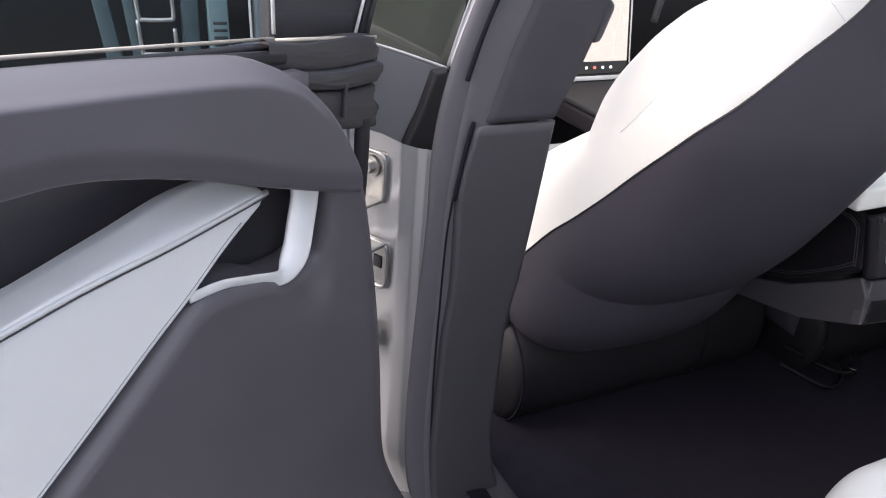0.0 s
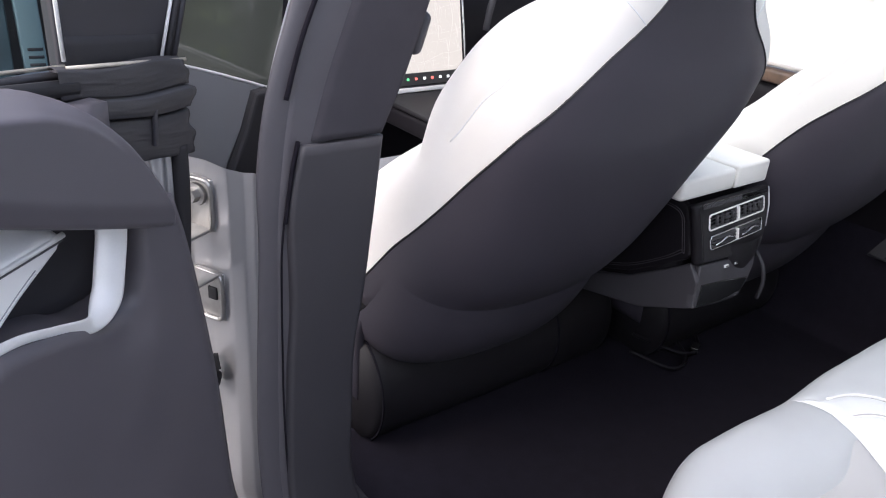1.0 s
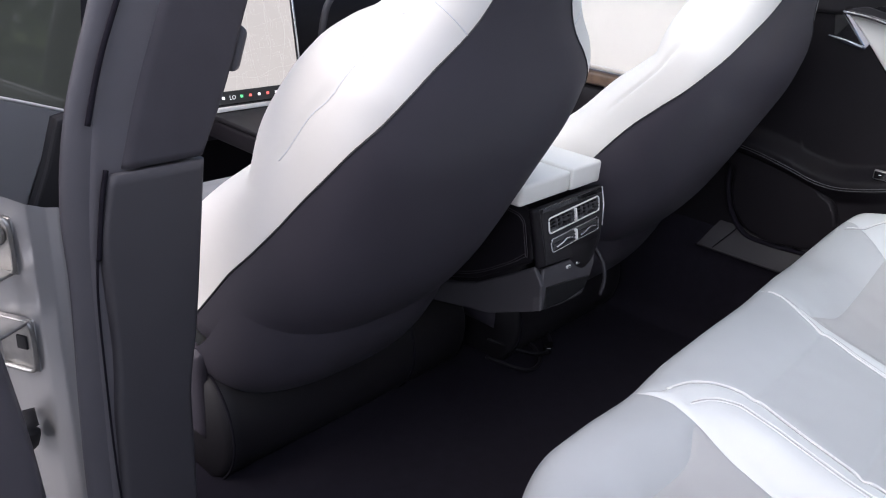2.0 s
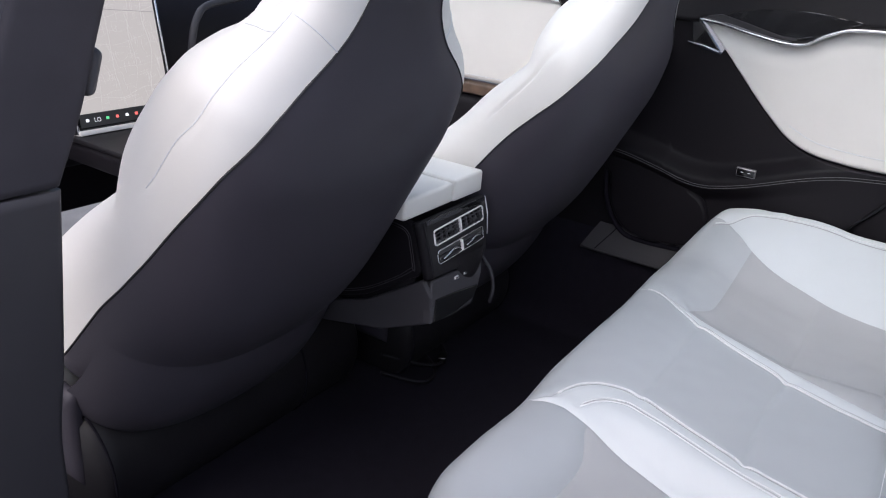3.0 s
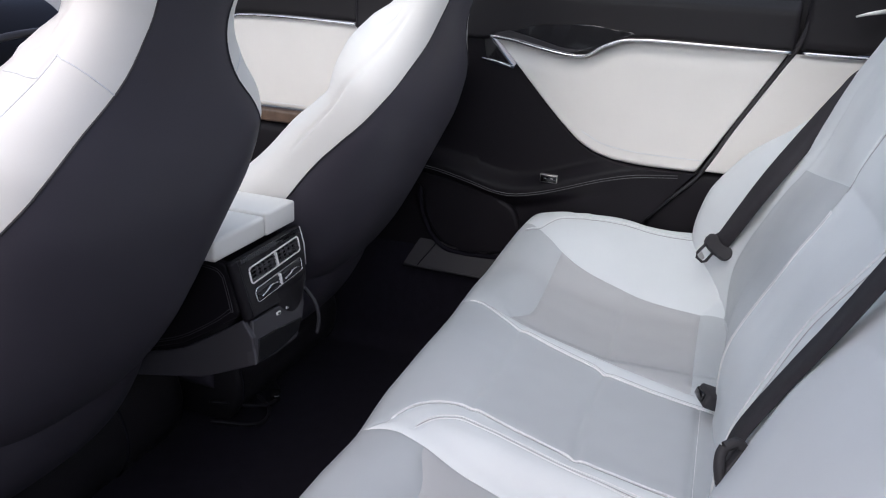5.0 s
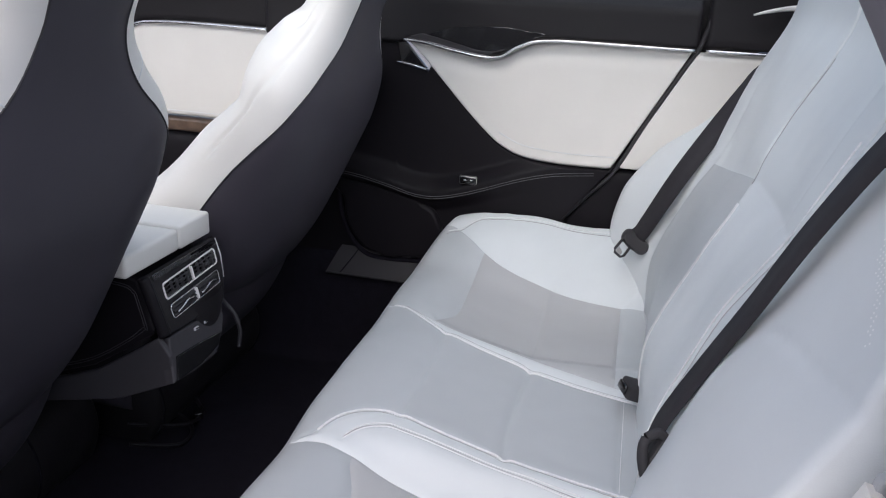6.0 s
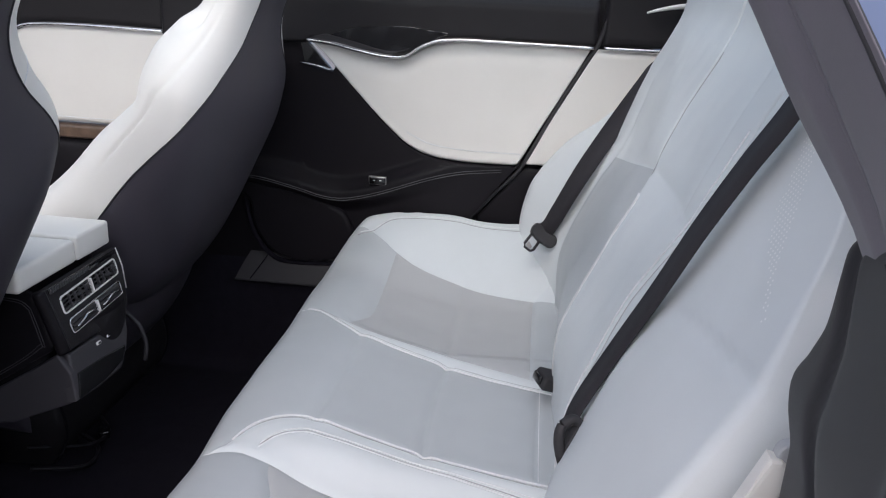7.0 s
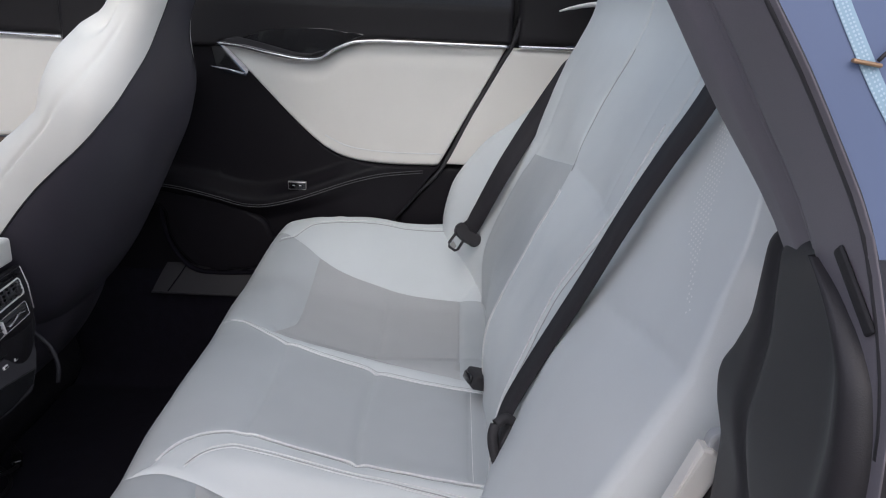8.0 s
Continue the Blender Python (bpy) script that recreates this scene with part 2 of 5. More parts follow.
def ceiling():
    def z_at(x, y):
        return 1.45 - 0.10 * (x / 0.6) ** 2 - 0.10 * ((y + 0.3) / 1.4) ** 2
    # Out of view: the opening and pale liner are set to light the cabin.
    ring = [(-0.60, -1.75, -0.50, 1.05), (0.44, -1.75, 0.60, 1.05), (-0.50, -1.75, 0.44, -1.30), (-0.50, 0.80, 0.44, 1.05)]
    for name, mat, dz, label, kind in (("ceiling", LINER, 0.0, "unseen headliner round a glass roof, pale to bounce light", "ceiling"), ("roof", BODY, 0.03, "unseen painted roof frame round the glass panel", "car body")):
        vs, fs = [], []
        for xa, ya, xb, yb in ring:
            v, f = grid(lambda a, b: Vector((xa + (xb - xa) * a, ya + (yb - ya) * b, z_at(xa + (xb - xa) * a, ya + (yb - ya) * b) + dz)), 10, 16)
            fs += [tuple(i + len(vs) for i in q) for q in f]
            vs += v
        tagged(mesh(name, vs, fs, mat), label, kind, kind="structure")
    v, f = grid(lambda a, b: Vector((-0.50 + 0.94 * a, -1.30 + 2.10 * b, z_at(-0.50 + 0.94 * a, -1.30 + 2.10 * b) + 0.015)), 16, 24)
    g = tagged(mesh("window_roof", v, f, TINT), "unseen tinted roof glass that lets skylight in", "window", kind="structure")
    g.visible_shadow = False


ground()
cabin_floor()
near_sill()
ceiling()


# ---- far side: right doors ----
def FAR(y, z, n):
    return Vector((0.70 - n, y, z))


def door_gap(y):
    return 0.588 + (y + 0.624) * (0.723 - 0.588) / (-0.730 + 0.624) if y > -0.73 else 0.723 + (y + 0.73) * (1.012 - 0.723) / (-0.881 + 0.73)


CHROME_LINE = pw((-0.205, 0.994), (-0.25, 0.990), (-0.33, 0.975), (-0.41, 0.965), (-0.44, 0.968), (-0.48, 0.992), (-0.53, 1.010), (-0.60, 1.014), (-0.90, 1.012))
WHITE_LOW = pw((-0.215, 0.985), (-0.26, 0.945), (-0.31, 0.892), (-0.361, 0.838), (-0.41, 0.790), (-0.45, 0.757), (-0.49, 0.737), (-0.54, 0.726), (-0.62, 0.721), (-0.75, 0.723))
LEDGE = pw((0.10, 0.672), (-0.074, 0.660), (-0.12, 0.652), (-0.188, 0.637), (-0.245, 0.622), (-0.289, 0.619), (-0.354, 0.631), (-0.428, 0.656), (-0.509, 0.686), (-0.589, 0.707), (-0.70, 0.718))


def far_rear_door():
    d = thing("rear_door", "closed rear door with white upper panel and black lower panel", "car door", pose(0.70, -0.45, 0.36))
    inv = d.matrix_basis.inverted()

    def F(y, z, n):
        return inv @ FAR(y, z, n)

    def low(y):
        return max(WHITE_LOW(y), door_gap(y) + 0.006) if y < -0.70 else WHITE_LOW(y)

    def bulge(y, z):
        return 0.010 + 0.012 * step(0.0, 0.06, CHROME_LINE(y) - z) - 0.004 * step(0.72, 0.75, z) + 0.01 * math.sin((y + 0.2) * 4.5)
    panel("upper_pad", F, -0.213, -0.874, lambda y: CHROME_LINE(y) - 0.004, lambda y: min(low(y), CHROME_LINE(y) - 0.006), bulge, WHITE, d, 0.03, 0.008, 90, 30, "white leather upper door panel")
    seam("pad_seam", [F(y, WHITE_LOW(y) + 0.030, bulge(y, WHITE_LOW(y) + 0.03)) for y in (-0.45, -0.5, -0.55, -0.62, -0.68, -0.735)], 0.0012, THREAD, d)

    def dark(y, z):
        k = LEDGE(y)
        out = 0.040 * step(k + 0.045, k + 0.006, z) * step(-0.80, -0.45, y) + 0.012 * step(-0.40, -0.8, y)
        return 0.006 + out - 0.030 * step(k - 0.004, k - 0.05, z) * step(-0.62, -0.3, y)

    corner = pw((0.16, 0.989), (-0.185, 0.989), (-0.199, 0.936), (-0.266, 0.921))

    def dtop(y):
        if y > -0.266:
            return min(corner(y), low(y) if y < -0.215 else 9)
        return max(low(y), door_gap(y) if y < -0.73 else 0)

    def dbot(y):
        return max(0.40, door_gap(y) + 0.004) if y < -0.55 else 0.42
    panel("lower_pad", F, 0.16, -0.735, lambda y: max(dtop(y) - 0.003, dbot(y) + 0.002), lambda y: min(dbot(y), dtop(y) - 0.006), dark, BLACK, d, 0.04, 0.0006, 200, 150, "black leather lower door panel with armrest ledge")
    for off in (0.0, 0.006):
        seam("ledge_stitch", [F(y, LEDGE(y) - 0.004 - off, dark(y, LEDGE(y) - 0.004 - off) + 0.0008) for y in np.linspace(0.05, -0.69, 16)], 0.0009, STITCH, d)
    # window ledge, dark, above the chrome strip
    panel("belt_trim", F, 0.16, -0.886, 1.118, lambda y: CHROME_LINE(y) + 0.004 if y < -0.205 else 0.985, lambda y, z: 0.022 - 0.03 * step(1.09, 1.12, z) + 0.0 * y, INNER, d, 0.05, 0.008, 90, 16, "dark plastic window ledge")
    # handle recess and pull
    plate("handle_recess", [(-0.262, 1.008), (-0.300, 1.022), (-0.345, 1.031), (-0.44, 1.037), (-0.50, 1.031), (-0.545, 1.026), (-0.519, 1.014), (-0.470, 0.992), (-0.440, 0.980), (-0.405, 0.976), (-0.34, 0.990)], F, 0.020, 0.0262, GLOSS, d, 0.002, "gloss black handle recess", 50)
    plate("door_handle", [(-0.212, 0.999), (-0.235, 1.006), (-0.258, 1.009), (-0.32, 0.996), (-0.385, 0.981), (-0.420, 0.979), (-0.415, 0.972), (-0.36, 0.978), (-0.29, 0.990)], F, 0.022, 0.0285, SIDE, d, 0.002, "slim dark inner door handle", 40)
    v, f = tube(spline([F(y, z, 0.0285) for y, z in ((-0.225, 1.003), (-0.258, 1.008), (-0.32, 0.995), (-0.385, 0.980), (-0.425, 0.979), (-0.452, 0.987))], 30), 0.0011, 6)
    mesh("handle_edge", v, f, TRIM, d, "fine grey edge of the handle")
    v, f = tube([F(y, CHROME_LINE(y), 0.024) for y in np.linspace(-0.205, -0.880, 60)], 0.0042, 8)
    mesh("chrome_strip", v, f, CHROME, d, "bright chrome strip")
    # corner ornament behind the front seat
    plate("corner_insert", [(-0.186, 0.986), (-0.207, 0.988), (-0.262, 0.928), (-0.196, 0.938)], F, 0.004, 0.013, GLOSS, d, 0.002, "gloss black corner insert")
    v, f = tube([F(-0.186, 0.940, 0.016), F(-0.225, 0.934, 0.016), F(-0.262, 0.9255, 0.016)], 0.0030, 8)
    mesh("ornament_strip", v, f, CHROME, d, "short chrome strip")
    # seat switch
    sw = box("switch_bezel", (0.008, 0.044, 0.022), tuple(F(-0.388, 0.668, 0.044)), STEEL, d, 0.002, 2, (0, -14, 0))
    box("switch_key", (0.0075, 0.040, 0.018), tuple(F(-0.388, 0.668, 0.0462)), GLOSS, sw, 0.002, 2, (0, -14, 0))
    for dy in (-0.008, 0.008):
        box("switch_mark", (0.001, 0.006, 0.002), tuple(F(-0.388 + dy, 0.669, 0.0502)), THREAD, sw, 0.0003, 1, (0, -14, 0))
    # speaker pod low on the door
    plate("speaker_pad", [(0.03, 0.640), (-0.073, 0.632), (-0.153, 0.619), (-0.232, 0.600), (-0.283, 0.584), (-0.308, 0.562), (-0.322, 0.525), (-0.325, 0.49), (-0.30, 0.452), (-0.247, 0.438), (-0.177, 0.436), (-0.122, 0.444), (-0.082, 0.482), (-0.058, 0.536), (-0.048, 0.590)], F, 0.0, 0.034, BLACK, d, 0.010, "black padded speaker cover", 70)
    v, f = tube(spline([F(y, z, 0.024) for y, z in ((-0.050, 0.640), (-0.042, 0.591), (-0.049, 0.534), (-0.073, 0.476), (-0.116, 0.433), (-0.177, 0.425), (-0.27, 0.430))], 40), 0.0065, 8)
    mesh("pad_gap", v, f, CARPET, d, "dark gap round the speaker cover")
    # slanted rear edge seal
    v, f = tube(spline([F(y, z, 0.012) for y, z in ((-0.915, 1.13), (-0.893, 1.03), (-0.855, 0.955), (-0.80, 0.850), (-0.738, 0.722), (-0.680, 0.655), (-0.624, 0.588), (-0.56, 0.52))], 50), 0.0055, 8)
    mesh("edge_seal", v, f, RUBBER, d, "black rubber door seal")
    v, f = grid(lambda a, b: F(0.16 - 1.04 * a, 1.10 + 0.30 * b, -0.03 + 0.11 * b), 6, 6)
    g = mesh("window_glass", v, f, TINT, d)
    g.visible_shadow = False


def far_quarter():
    d = thing("quarter_trim", "fixed rear side trim, white pad over black panel", "side trim", pose(0.70, -1.0, 0.5))
    inv = d.matrix_basis.inverted()

    def F(y, z, n):
        return inv @ FAR(y, z, n)

    def top(y):
        return min(1.008, door_gap(y) - 0.012)
    panel("pad", F, -0.742, -1.16, top, lambda y: min(0.728, top(y) - 0.004), lambda y, z: 0.016, WHITE, d, 0.03, 0.007, 60, 20)
    v, f = tube([F(y, 1.013, 0.022) for y in np.linspace(-0.902, -1.10, 20)], 0.0042, 8)
    mesh("chrome_strip", v, f, CHROME, d, "bright chrome strip")
    panel("belt_trim", F, -0.900, -1.25, 1.16, 1.018, lambda y, z: 0.022, INNER, d, 0.05, 0.008, 30, 12)
    panel("lower_panel", F, -0.630, -1.10, lambda y: min(0.722, door_gap(y) - 0.010), 0.30, lambda y, z: 0.004, BLACK, d, 0.04, 0.006, 40, 20)
    v, f = tube(spline([F(y, z, n) for y, z, n in ((-0.985, 1.096, 0.05), (-1.01, 1.104, 0.06), (-1.05, 1.112, 0.05), (-1.09, 1.115, 0.03))], 20), lambda t: 0.002 + 0.005 * t, 8)
    mesh("coat_hook", v, f, SATIN, d, "grey coat hook")


def far_sill():
    s = thing("door_sill", "dark plastic sill plate beside the carpet", "sill", pose(0.68, -0.15, 0.36))
    inv = s.matrix_basis.inverted()
    v, f = grid(lambda a, b: inv @ Vector((0.655 + 0.040 * b, -0.010 - 0.050 * b - 0.55 * a, 0.372 + 0.115 * b - 0.02 * b * b)), 14, 8)
    mesh("plate", v, f, SIDE, s)
    v, f = tube([inv @ Vector((0.655, y, 0.372)) for y in np.linspace(-0.010, -0.56, 12)], 0.003, 6)
    mesh("edge_bead", v, f, RUBBER, s)
    v, f = tube([inv @ Vector((0.6545, -0.052, 0.376)), inv @ Vector((0.672, -0.085, 0.424)), inv @ Vector((0.690, -0.108, 0.462))], 0.0016, 6)
    mesh("joint", v, f, CARPET, s)


def far_front_door():
    d = thing("front_door", "closed front passenger door, white panel with chrome strip", "car door", pose(0.74, 0.5, 0.36))
    inv = d.matrix_basis.inverted()

    def F(y, z, n):
        return inv @ Vector((0.745 - n, y, z))
    line = pw((0.13, 0.988), (0.40, 0.992), (0.53, 0.988), (0.60, 0.965), (0.66, 0.945), (1.0, 0.93))
    panel("upper_pad", F, 0.17, 1.0, lambda y: line(y) - 0.004, 0.742, lambda y, z: 0.02 + 0.01 * math.sin((z - 0.74) * 12), WHITE, d, 0.03, 0.012, 50, 24, "white leather door panel")
    v, f = tube([F(y, line(y), 0.026) for y in np.linspace(0.17, 1.0, 40)], 0.0045, 8)
    mesh("chrome_strip", v, f, CHROME, d, "bright chrome strip")
    panel("belt_trim", F, 0.17, 1.0, 1.11, lambda y: line(y) + 0.004, lambda y, z: 0.02, INNER, d, 0.05, 0.008, 30, 12)
    panel("wood_insert", F, 0.17, 1.0, 0.738, 0.70, lambda y, z: 0.020, WOOD, d, 0.03, 0.006, 20, 8, "dark brown wood insert")
    panel("lower_pad", F, 0.17, 1.0, 0.697, 0.36, lambda y, z: 0.012, BLACK, d, 0.03, 0.006, 20, 10)
    v, f = tube([F(y, 0.76, 0.034) for y in np.linspace(0.17, 1.0, 20)], 0.001, 6)
    mesh("stitch", v, f, THREAD, d)


far_rear_door()
far_quarter()


def far_backing():
    # Dark sheet added so the door gap reads black, not outside light.
    v, f = grid(lambda a, k: FAR(-0.40 - 0.62 * a, 0.36 + 0.80 * k, -0.045), 10, 10)
    tagged(mesh("wall_backing", v, f, RUBBER), "black backing sheet added behind the gap of the far door", "car body", kind="structure")


far_backing()
far_sill()
far_front_door()


# ---- front seats ----
RECLINE = radians(24)
SEAT_LOW, SEAT_TOP = -0.09, 0.965
SEAT_W = pw((-0.09, 0.235), (-0.04, 0.248), (0.15, 0.25), (0.45, 0.25), (0.53, 0.246), (0.58, 0.225), (0.63, 0.182), (0.68, 0.146), (0.72, 0.132), (0.80, 0.138), (0.90, 0.128), (0.965, 0.09))
SEAT_C = pw((-0.09, 0.265), (0.0, 0.235), (0.30, 0.150), (0.50, 0.108), (0.62, 0.112), (0.75, 0.115), (0.965, 0.10))
SEAT_F = pw((-0.09, 0.48), (0.05, 0.425), (0.15, 0.370), (0.25, 0.302), (0.285, 0.276), (0.30, 0.284), (0.36, 0.300), (0.46, 0.274), (0.53, 0.236), (0.58, 0.198), (0.61, 0.170), (0.632, 0.163), (0.655, 0.188), (0.69, 0.225), (0.74, 0.245), (0.84, 0.255), (0.92, 0.225), (0.965, 0.15))
SEAT_R = pw((-0.09, 0.130), (-0.05, 0.095), (0.0, 0.062), (0.06, 0.033), (0.12, 0.013), (0.20, -0.001), (0.30, -0.006), (0.44, -0.007), (0.53, 0.006), (0.62, 0.036), (0.70, 0.050), (0.80, 0.052), (0.93, 0.056), (0.965, 0.08))
# angle, round each section, of the seam between the dark shell and the white bolster
SEAT_TH = pw((-0.09, 88), (0.10, 87.5), (0.20, 84.5), (0.287, 80.5), (0.36, 76.5), (0.424, 71), (0.46, 66.5), (0.52, 53), (0.573, 42), (0.617, 33), (0.655, 28.5), (0.70, 27), (0.965, 26))


WING_NEAR = (SEAT_F, SEAT_TH)
WING_FAR = (pw((-0.09, 0.48), (0.05, 0.40), (0.15, 0.345), (0.293, 0.268), (0.39, 0.232), (0.448, 0.200), (0.49, 0.182), (0.51, 0.187), (0.53, 0.192), (0.58, 0.195), (0.66, 0.175), (0.71, 0.170), (0.76, 0.225), (0.84, 0.245), (0.92, 0.225), (0.965, 0.15)), pw((-0.09, 87), (0.14, 86), (0.287, 85), (0.36, 83.5), (0.424, 78.5), (0.46, 73), (0.52, 60), (0.573, 46), (0.617, 35), (0.655, 29), (0.70, 27), (0.965, 26)))


SEAM_Q = pw((0.30, 1.14), (0.36, 1.17), (0.446, 1.228), (0.55, 1.302), (0.60, 1.327), (0.655, 1.345))


def seat_point(s, q, wing=None):
    """The seat back's skin: q 0 at the middle of the rear, 1 at the seam on the side, 2 at the middle of the front."""
    w, c, fr, r = SEAT_W(s), SEAT_C(s), (wing or WING_NEAR)[0](s), SEAT_R(s)
    p = 2 / 2.7
    th_b = radians((wing or WING_NEAR)[1](s))
    if q <= 1:
        th = th_b * q
        return w * math.sin(th) ** p, r + (c - r) * (1 - math.cos(th) ** p)
    k = (q - 1) * (math.pi - th_b) + th_b
    tuck = 0.0035 * math.exp(-((q - SEAM_Q(s)) / 0.018) ** 2) * step(0.34, 0.40, s) * step(0.70, 0.65, s)
    if k <= math.pi / 2:
        return w * math.sin(k) ** p - tuck, r + (c - r) * (1 - max(0, math.cos(k)) ** p)
    k -= math.pi / 2
    x = w * max(0, math.cos(k)) ** p
    d = c + (fr - c) * max(0, math.sin(k)) ** p
    # the head pillow stands narrower than the wings beside it
    neck = step(0.638, 0.665, s)
    x *= 1 - 0.42 * neck * step(0.0, 0.22, k)
    d -= neck * (fr - c) * max(0, math.sin(k)) ** p * step(0.30, 0.05, k)
    d -= 0.055 * step(0.75, 0.2, x / w) * step(0.62, 0.5, s)
    return x - tuck, d - tuck


# how much wider the side away from the near door stands, at each height
FLARE_NEAR = pw((-0.09, 1.0), (0.25, 1.02), (0.45, 1.07), (0.56, 1.10), (0.64, 1.02), (0.72, 0.94), (0.965, 0.95))
FLARE_FAR = pw((-0.09, 1.05), (0.25, 1.14), (0.45, 1.18), (0.60, 1.20), (0.72, 1.12), (0.965, 1.05))


def recline(x, s, d):
    ca, sa = math.cos(RECLINE), math.sin(RECLINE)
    return Vector((x, -s * sa + d * ca, 0.40 + s * ca + d * sa))


def front_seat(cx, oy, label, wing, flare, seams=True):
    st = thing("front_seat", label, "car seat", pose(cx, oy, 0), "front seats")

    def seat_map(x, s, d):
        return recline(x * flare(s) if x > 0 else x, s, d)

    def half(q0, q1):
        def fn(a, b):
            s = SEAT_LOW + (SEAT_TOP - SEAT_LOW) * b
            qa = q0 + (q1 - q0) * abs(2 * a - 1)
            x, d = seat_point(s, qa, wing)
            return seat_map(x if a > 0.5 else -x, s, d)
        return fn
    v, f = grid(half(0, 1), 60, 90)
    mesh("back_shell", v, f, SHELL, st, "dark charcoal vinyl seat back shell")
    for sg in (-1, 1):
        def side(a, b, sg=sg):
            s = SEAT_LOW + (SEAT_TOP - SEAT_LOW) * b
            x, d = seat_point(s, 1 + a, wing)
            return seat_map(sg * x, s, d)
        v, f = grid(side, 90, 110)
        mesh("side_bolster", v, f, WHITE, st, "white leather side bolster")
    for sg in (-1, 1):
        line = []
        for s in np.linspace(-0.05, 0.95, 70):
            x, d = seat_point(s, 1.0, wing)
            line.append(seat_map(sg * (x + 0.0005), s, d))
        v, f = tube(line, 0.0016, 6)
        mesh("edge_seam", v, f, RUBBER, st)
        # long seam down the bolster and the short one at its shoulder
        if not seams:
            continue
        for name, pts in (("bolster_seam", [(s, SEAM_Q(s)) for s in np.linspace(0.37, 0.655, 30)]),
                          ("shoulder_seam", [(0.655 - 0.028 * k * k, 1.345 - 0.345 * k) for k in np.linspace(0, 1, 20)]),
                          ("wing_fold", [(0.630 - 0.010 * k, 1.337 + 0.147 * k) for k in np.linspace(0, 1, 14)])):
            line = []
            for s, q in pts:
                x, d = seat_point(s, q, wing)
                line.append(seat_map(sg * (x + 0.0003), s, d))
            v, f = tube(line, 0.0009, 6)
            mesh(name, v, f, THREAD, st)
    # top cap of the headrest
    def cap(a, b):
        x, d = seat_point(0.965, (2 * (a if a <= 0.5 else 1 - a)) * 2, wing)
        sg = 1 if a <= 0.5 else -1
        return seat_map(sg * x * (1 - b), 0.965 + 0.012 * math.sin(b * math.pi / 2), d * (1 - b) + 0.06 * b)
    v, f = grid(cap, 32, 5, True)
    mesh("headrest_top", v, f, WHITE, st)
    # cushion and plinth
    def cush(a, b):
        x = -0.255 + 0.51 * a
        t = b
        prof = [(0.26, 0.28), (0.26, 0.40), (0.30, 0.42), (0.40, 0.43), (0.58, 0.45), (0.66, 0.44), (0.68, 0.38), (0.66, 0.30)]
        k = t * (len(prof) - 1)
        i = min(int(k), len(prof) - 2)
        y, z = [prof[i][n] + (prof[i + 1][n] - prof[i][n]) * (k - i) for n in (0, 1)]
        return Vector((x, y, z + 0.05 * step(0.14, 0.22, abs(x)) * step(0.34, 0.40, z) - 0.05 * step(0.235, 0.255, abs(x))))
    v, f = grid(cush, 30, 56)
    mesh("seat_cushion", v, f, WHITE, st, "white leather seat cushion")
    for sg in (-1, 1):
        panel("side_cover", lambda u, z, n, sg=sg: Vector((sg * (0.245 + n), u, z)), 0.22, 0.66, pw((0.22, 0.38), (0.4, 0.42), (0.66, 0.42)), 0.20, lambda u, z: 0.012, SHELL, st, 0.02, 0.01, 24, 10, "dark plastic seat side cover")
        box("seat_rail", (0.045, 0.55, 0.05), (sg * 0.19, 0.45, 0.16), RUBBER, st, 0.005)
    # rounded lower rear cover with its end caps, running on under the console
    inner = 0.42 if seams else 0.245
    def under(a, b):
        x = -0.245 + (0.245 + inner) * a
        e = min(x + 0.245, inner - x)
        r = 0.125 - (0.012 - math.sqrt(max(0, 0.012 ** 2 - (0.012 - min(e, 0.012)) ** 2)))
        th = math.pi * (0.10 + 1.1 * b)
        return Vector((x, 0.275 - r * math.sin(th), 0.215 + 1.05 * r * math.cos(th)))
    v, f = grid(under, 40, 30)
    base = len(v)
    for i in (0, 40):
        v.append(Vector((-0.245 if i == 0 else inner, 0.275, 0.215)))
        f += [(i * 31 + j, i * 31 + j + 1, len(v) - 1) for j in range(30)]
    # Near-black INNER stands in for the shadow below the seat.
    mesh("lower_cover", v, f, INNER, st, "lower seat cover, near black for the shadow under it")
    def skirt(a, b):
        q = 1.84 * a - 0.92
        x, d = seat_point(0.06, abs(q), wing)
        return seat_map(math.copysign(x, q), 0.06 - 0.29 * b, d - 0.0025 * step(0, 0.15, b) + 0.110 * b ** 3 + 0.06 * b * abs(q) ** 4)
    v, f = grid(skirt, 50, 26)
    mesh("lower_shell", v, f, SHELL, st, "dark vinyl skirt of the seat back")
    for sg in (-1, 1):
        v, f = tube([Vector((sg * 0.232, 0.275 - 0.126 * math.sin(t), 0.215 + 0.132 * math.cos(t))) for t in np.linspace(0.35, 2.6, 30)], 0.0024, 8)
        mesh("cover_joint", v, f, CARPET, st)
        box("pedestal", (0.10, 0.40, 0.24), (sg * 0.17, 0.42, 0.25), RUBBER, st, 0.02)
    return st


front_seat(-0.372, 0.10, "driver seat with white leather front and dark charcoal back", WING_NEAR, FLARE_NEAR)
front_seat(0.372, 0.015, "passenger seat with white leather front and dark charcoal back", WING_FAR, FLARE_FAR, False)


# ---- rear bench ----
BENCH = [(-0.90, 0.448), (-0.84, 0.448), (-0.78, 0.447), (-0.70, 0.444), (-0.63, 0.446), (-0.55, 0.460), (-0.48, 0.476), (-0.42, 0.488), (-0.36, 0.490), (-0.328, 0.479), (-0.310, 0.452), (-0.306, 0.41), (-0.320, 0.35)]
BENCH_CURVE = spline([(0, y, z) for y, z in BENCH], 120)
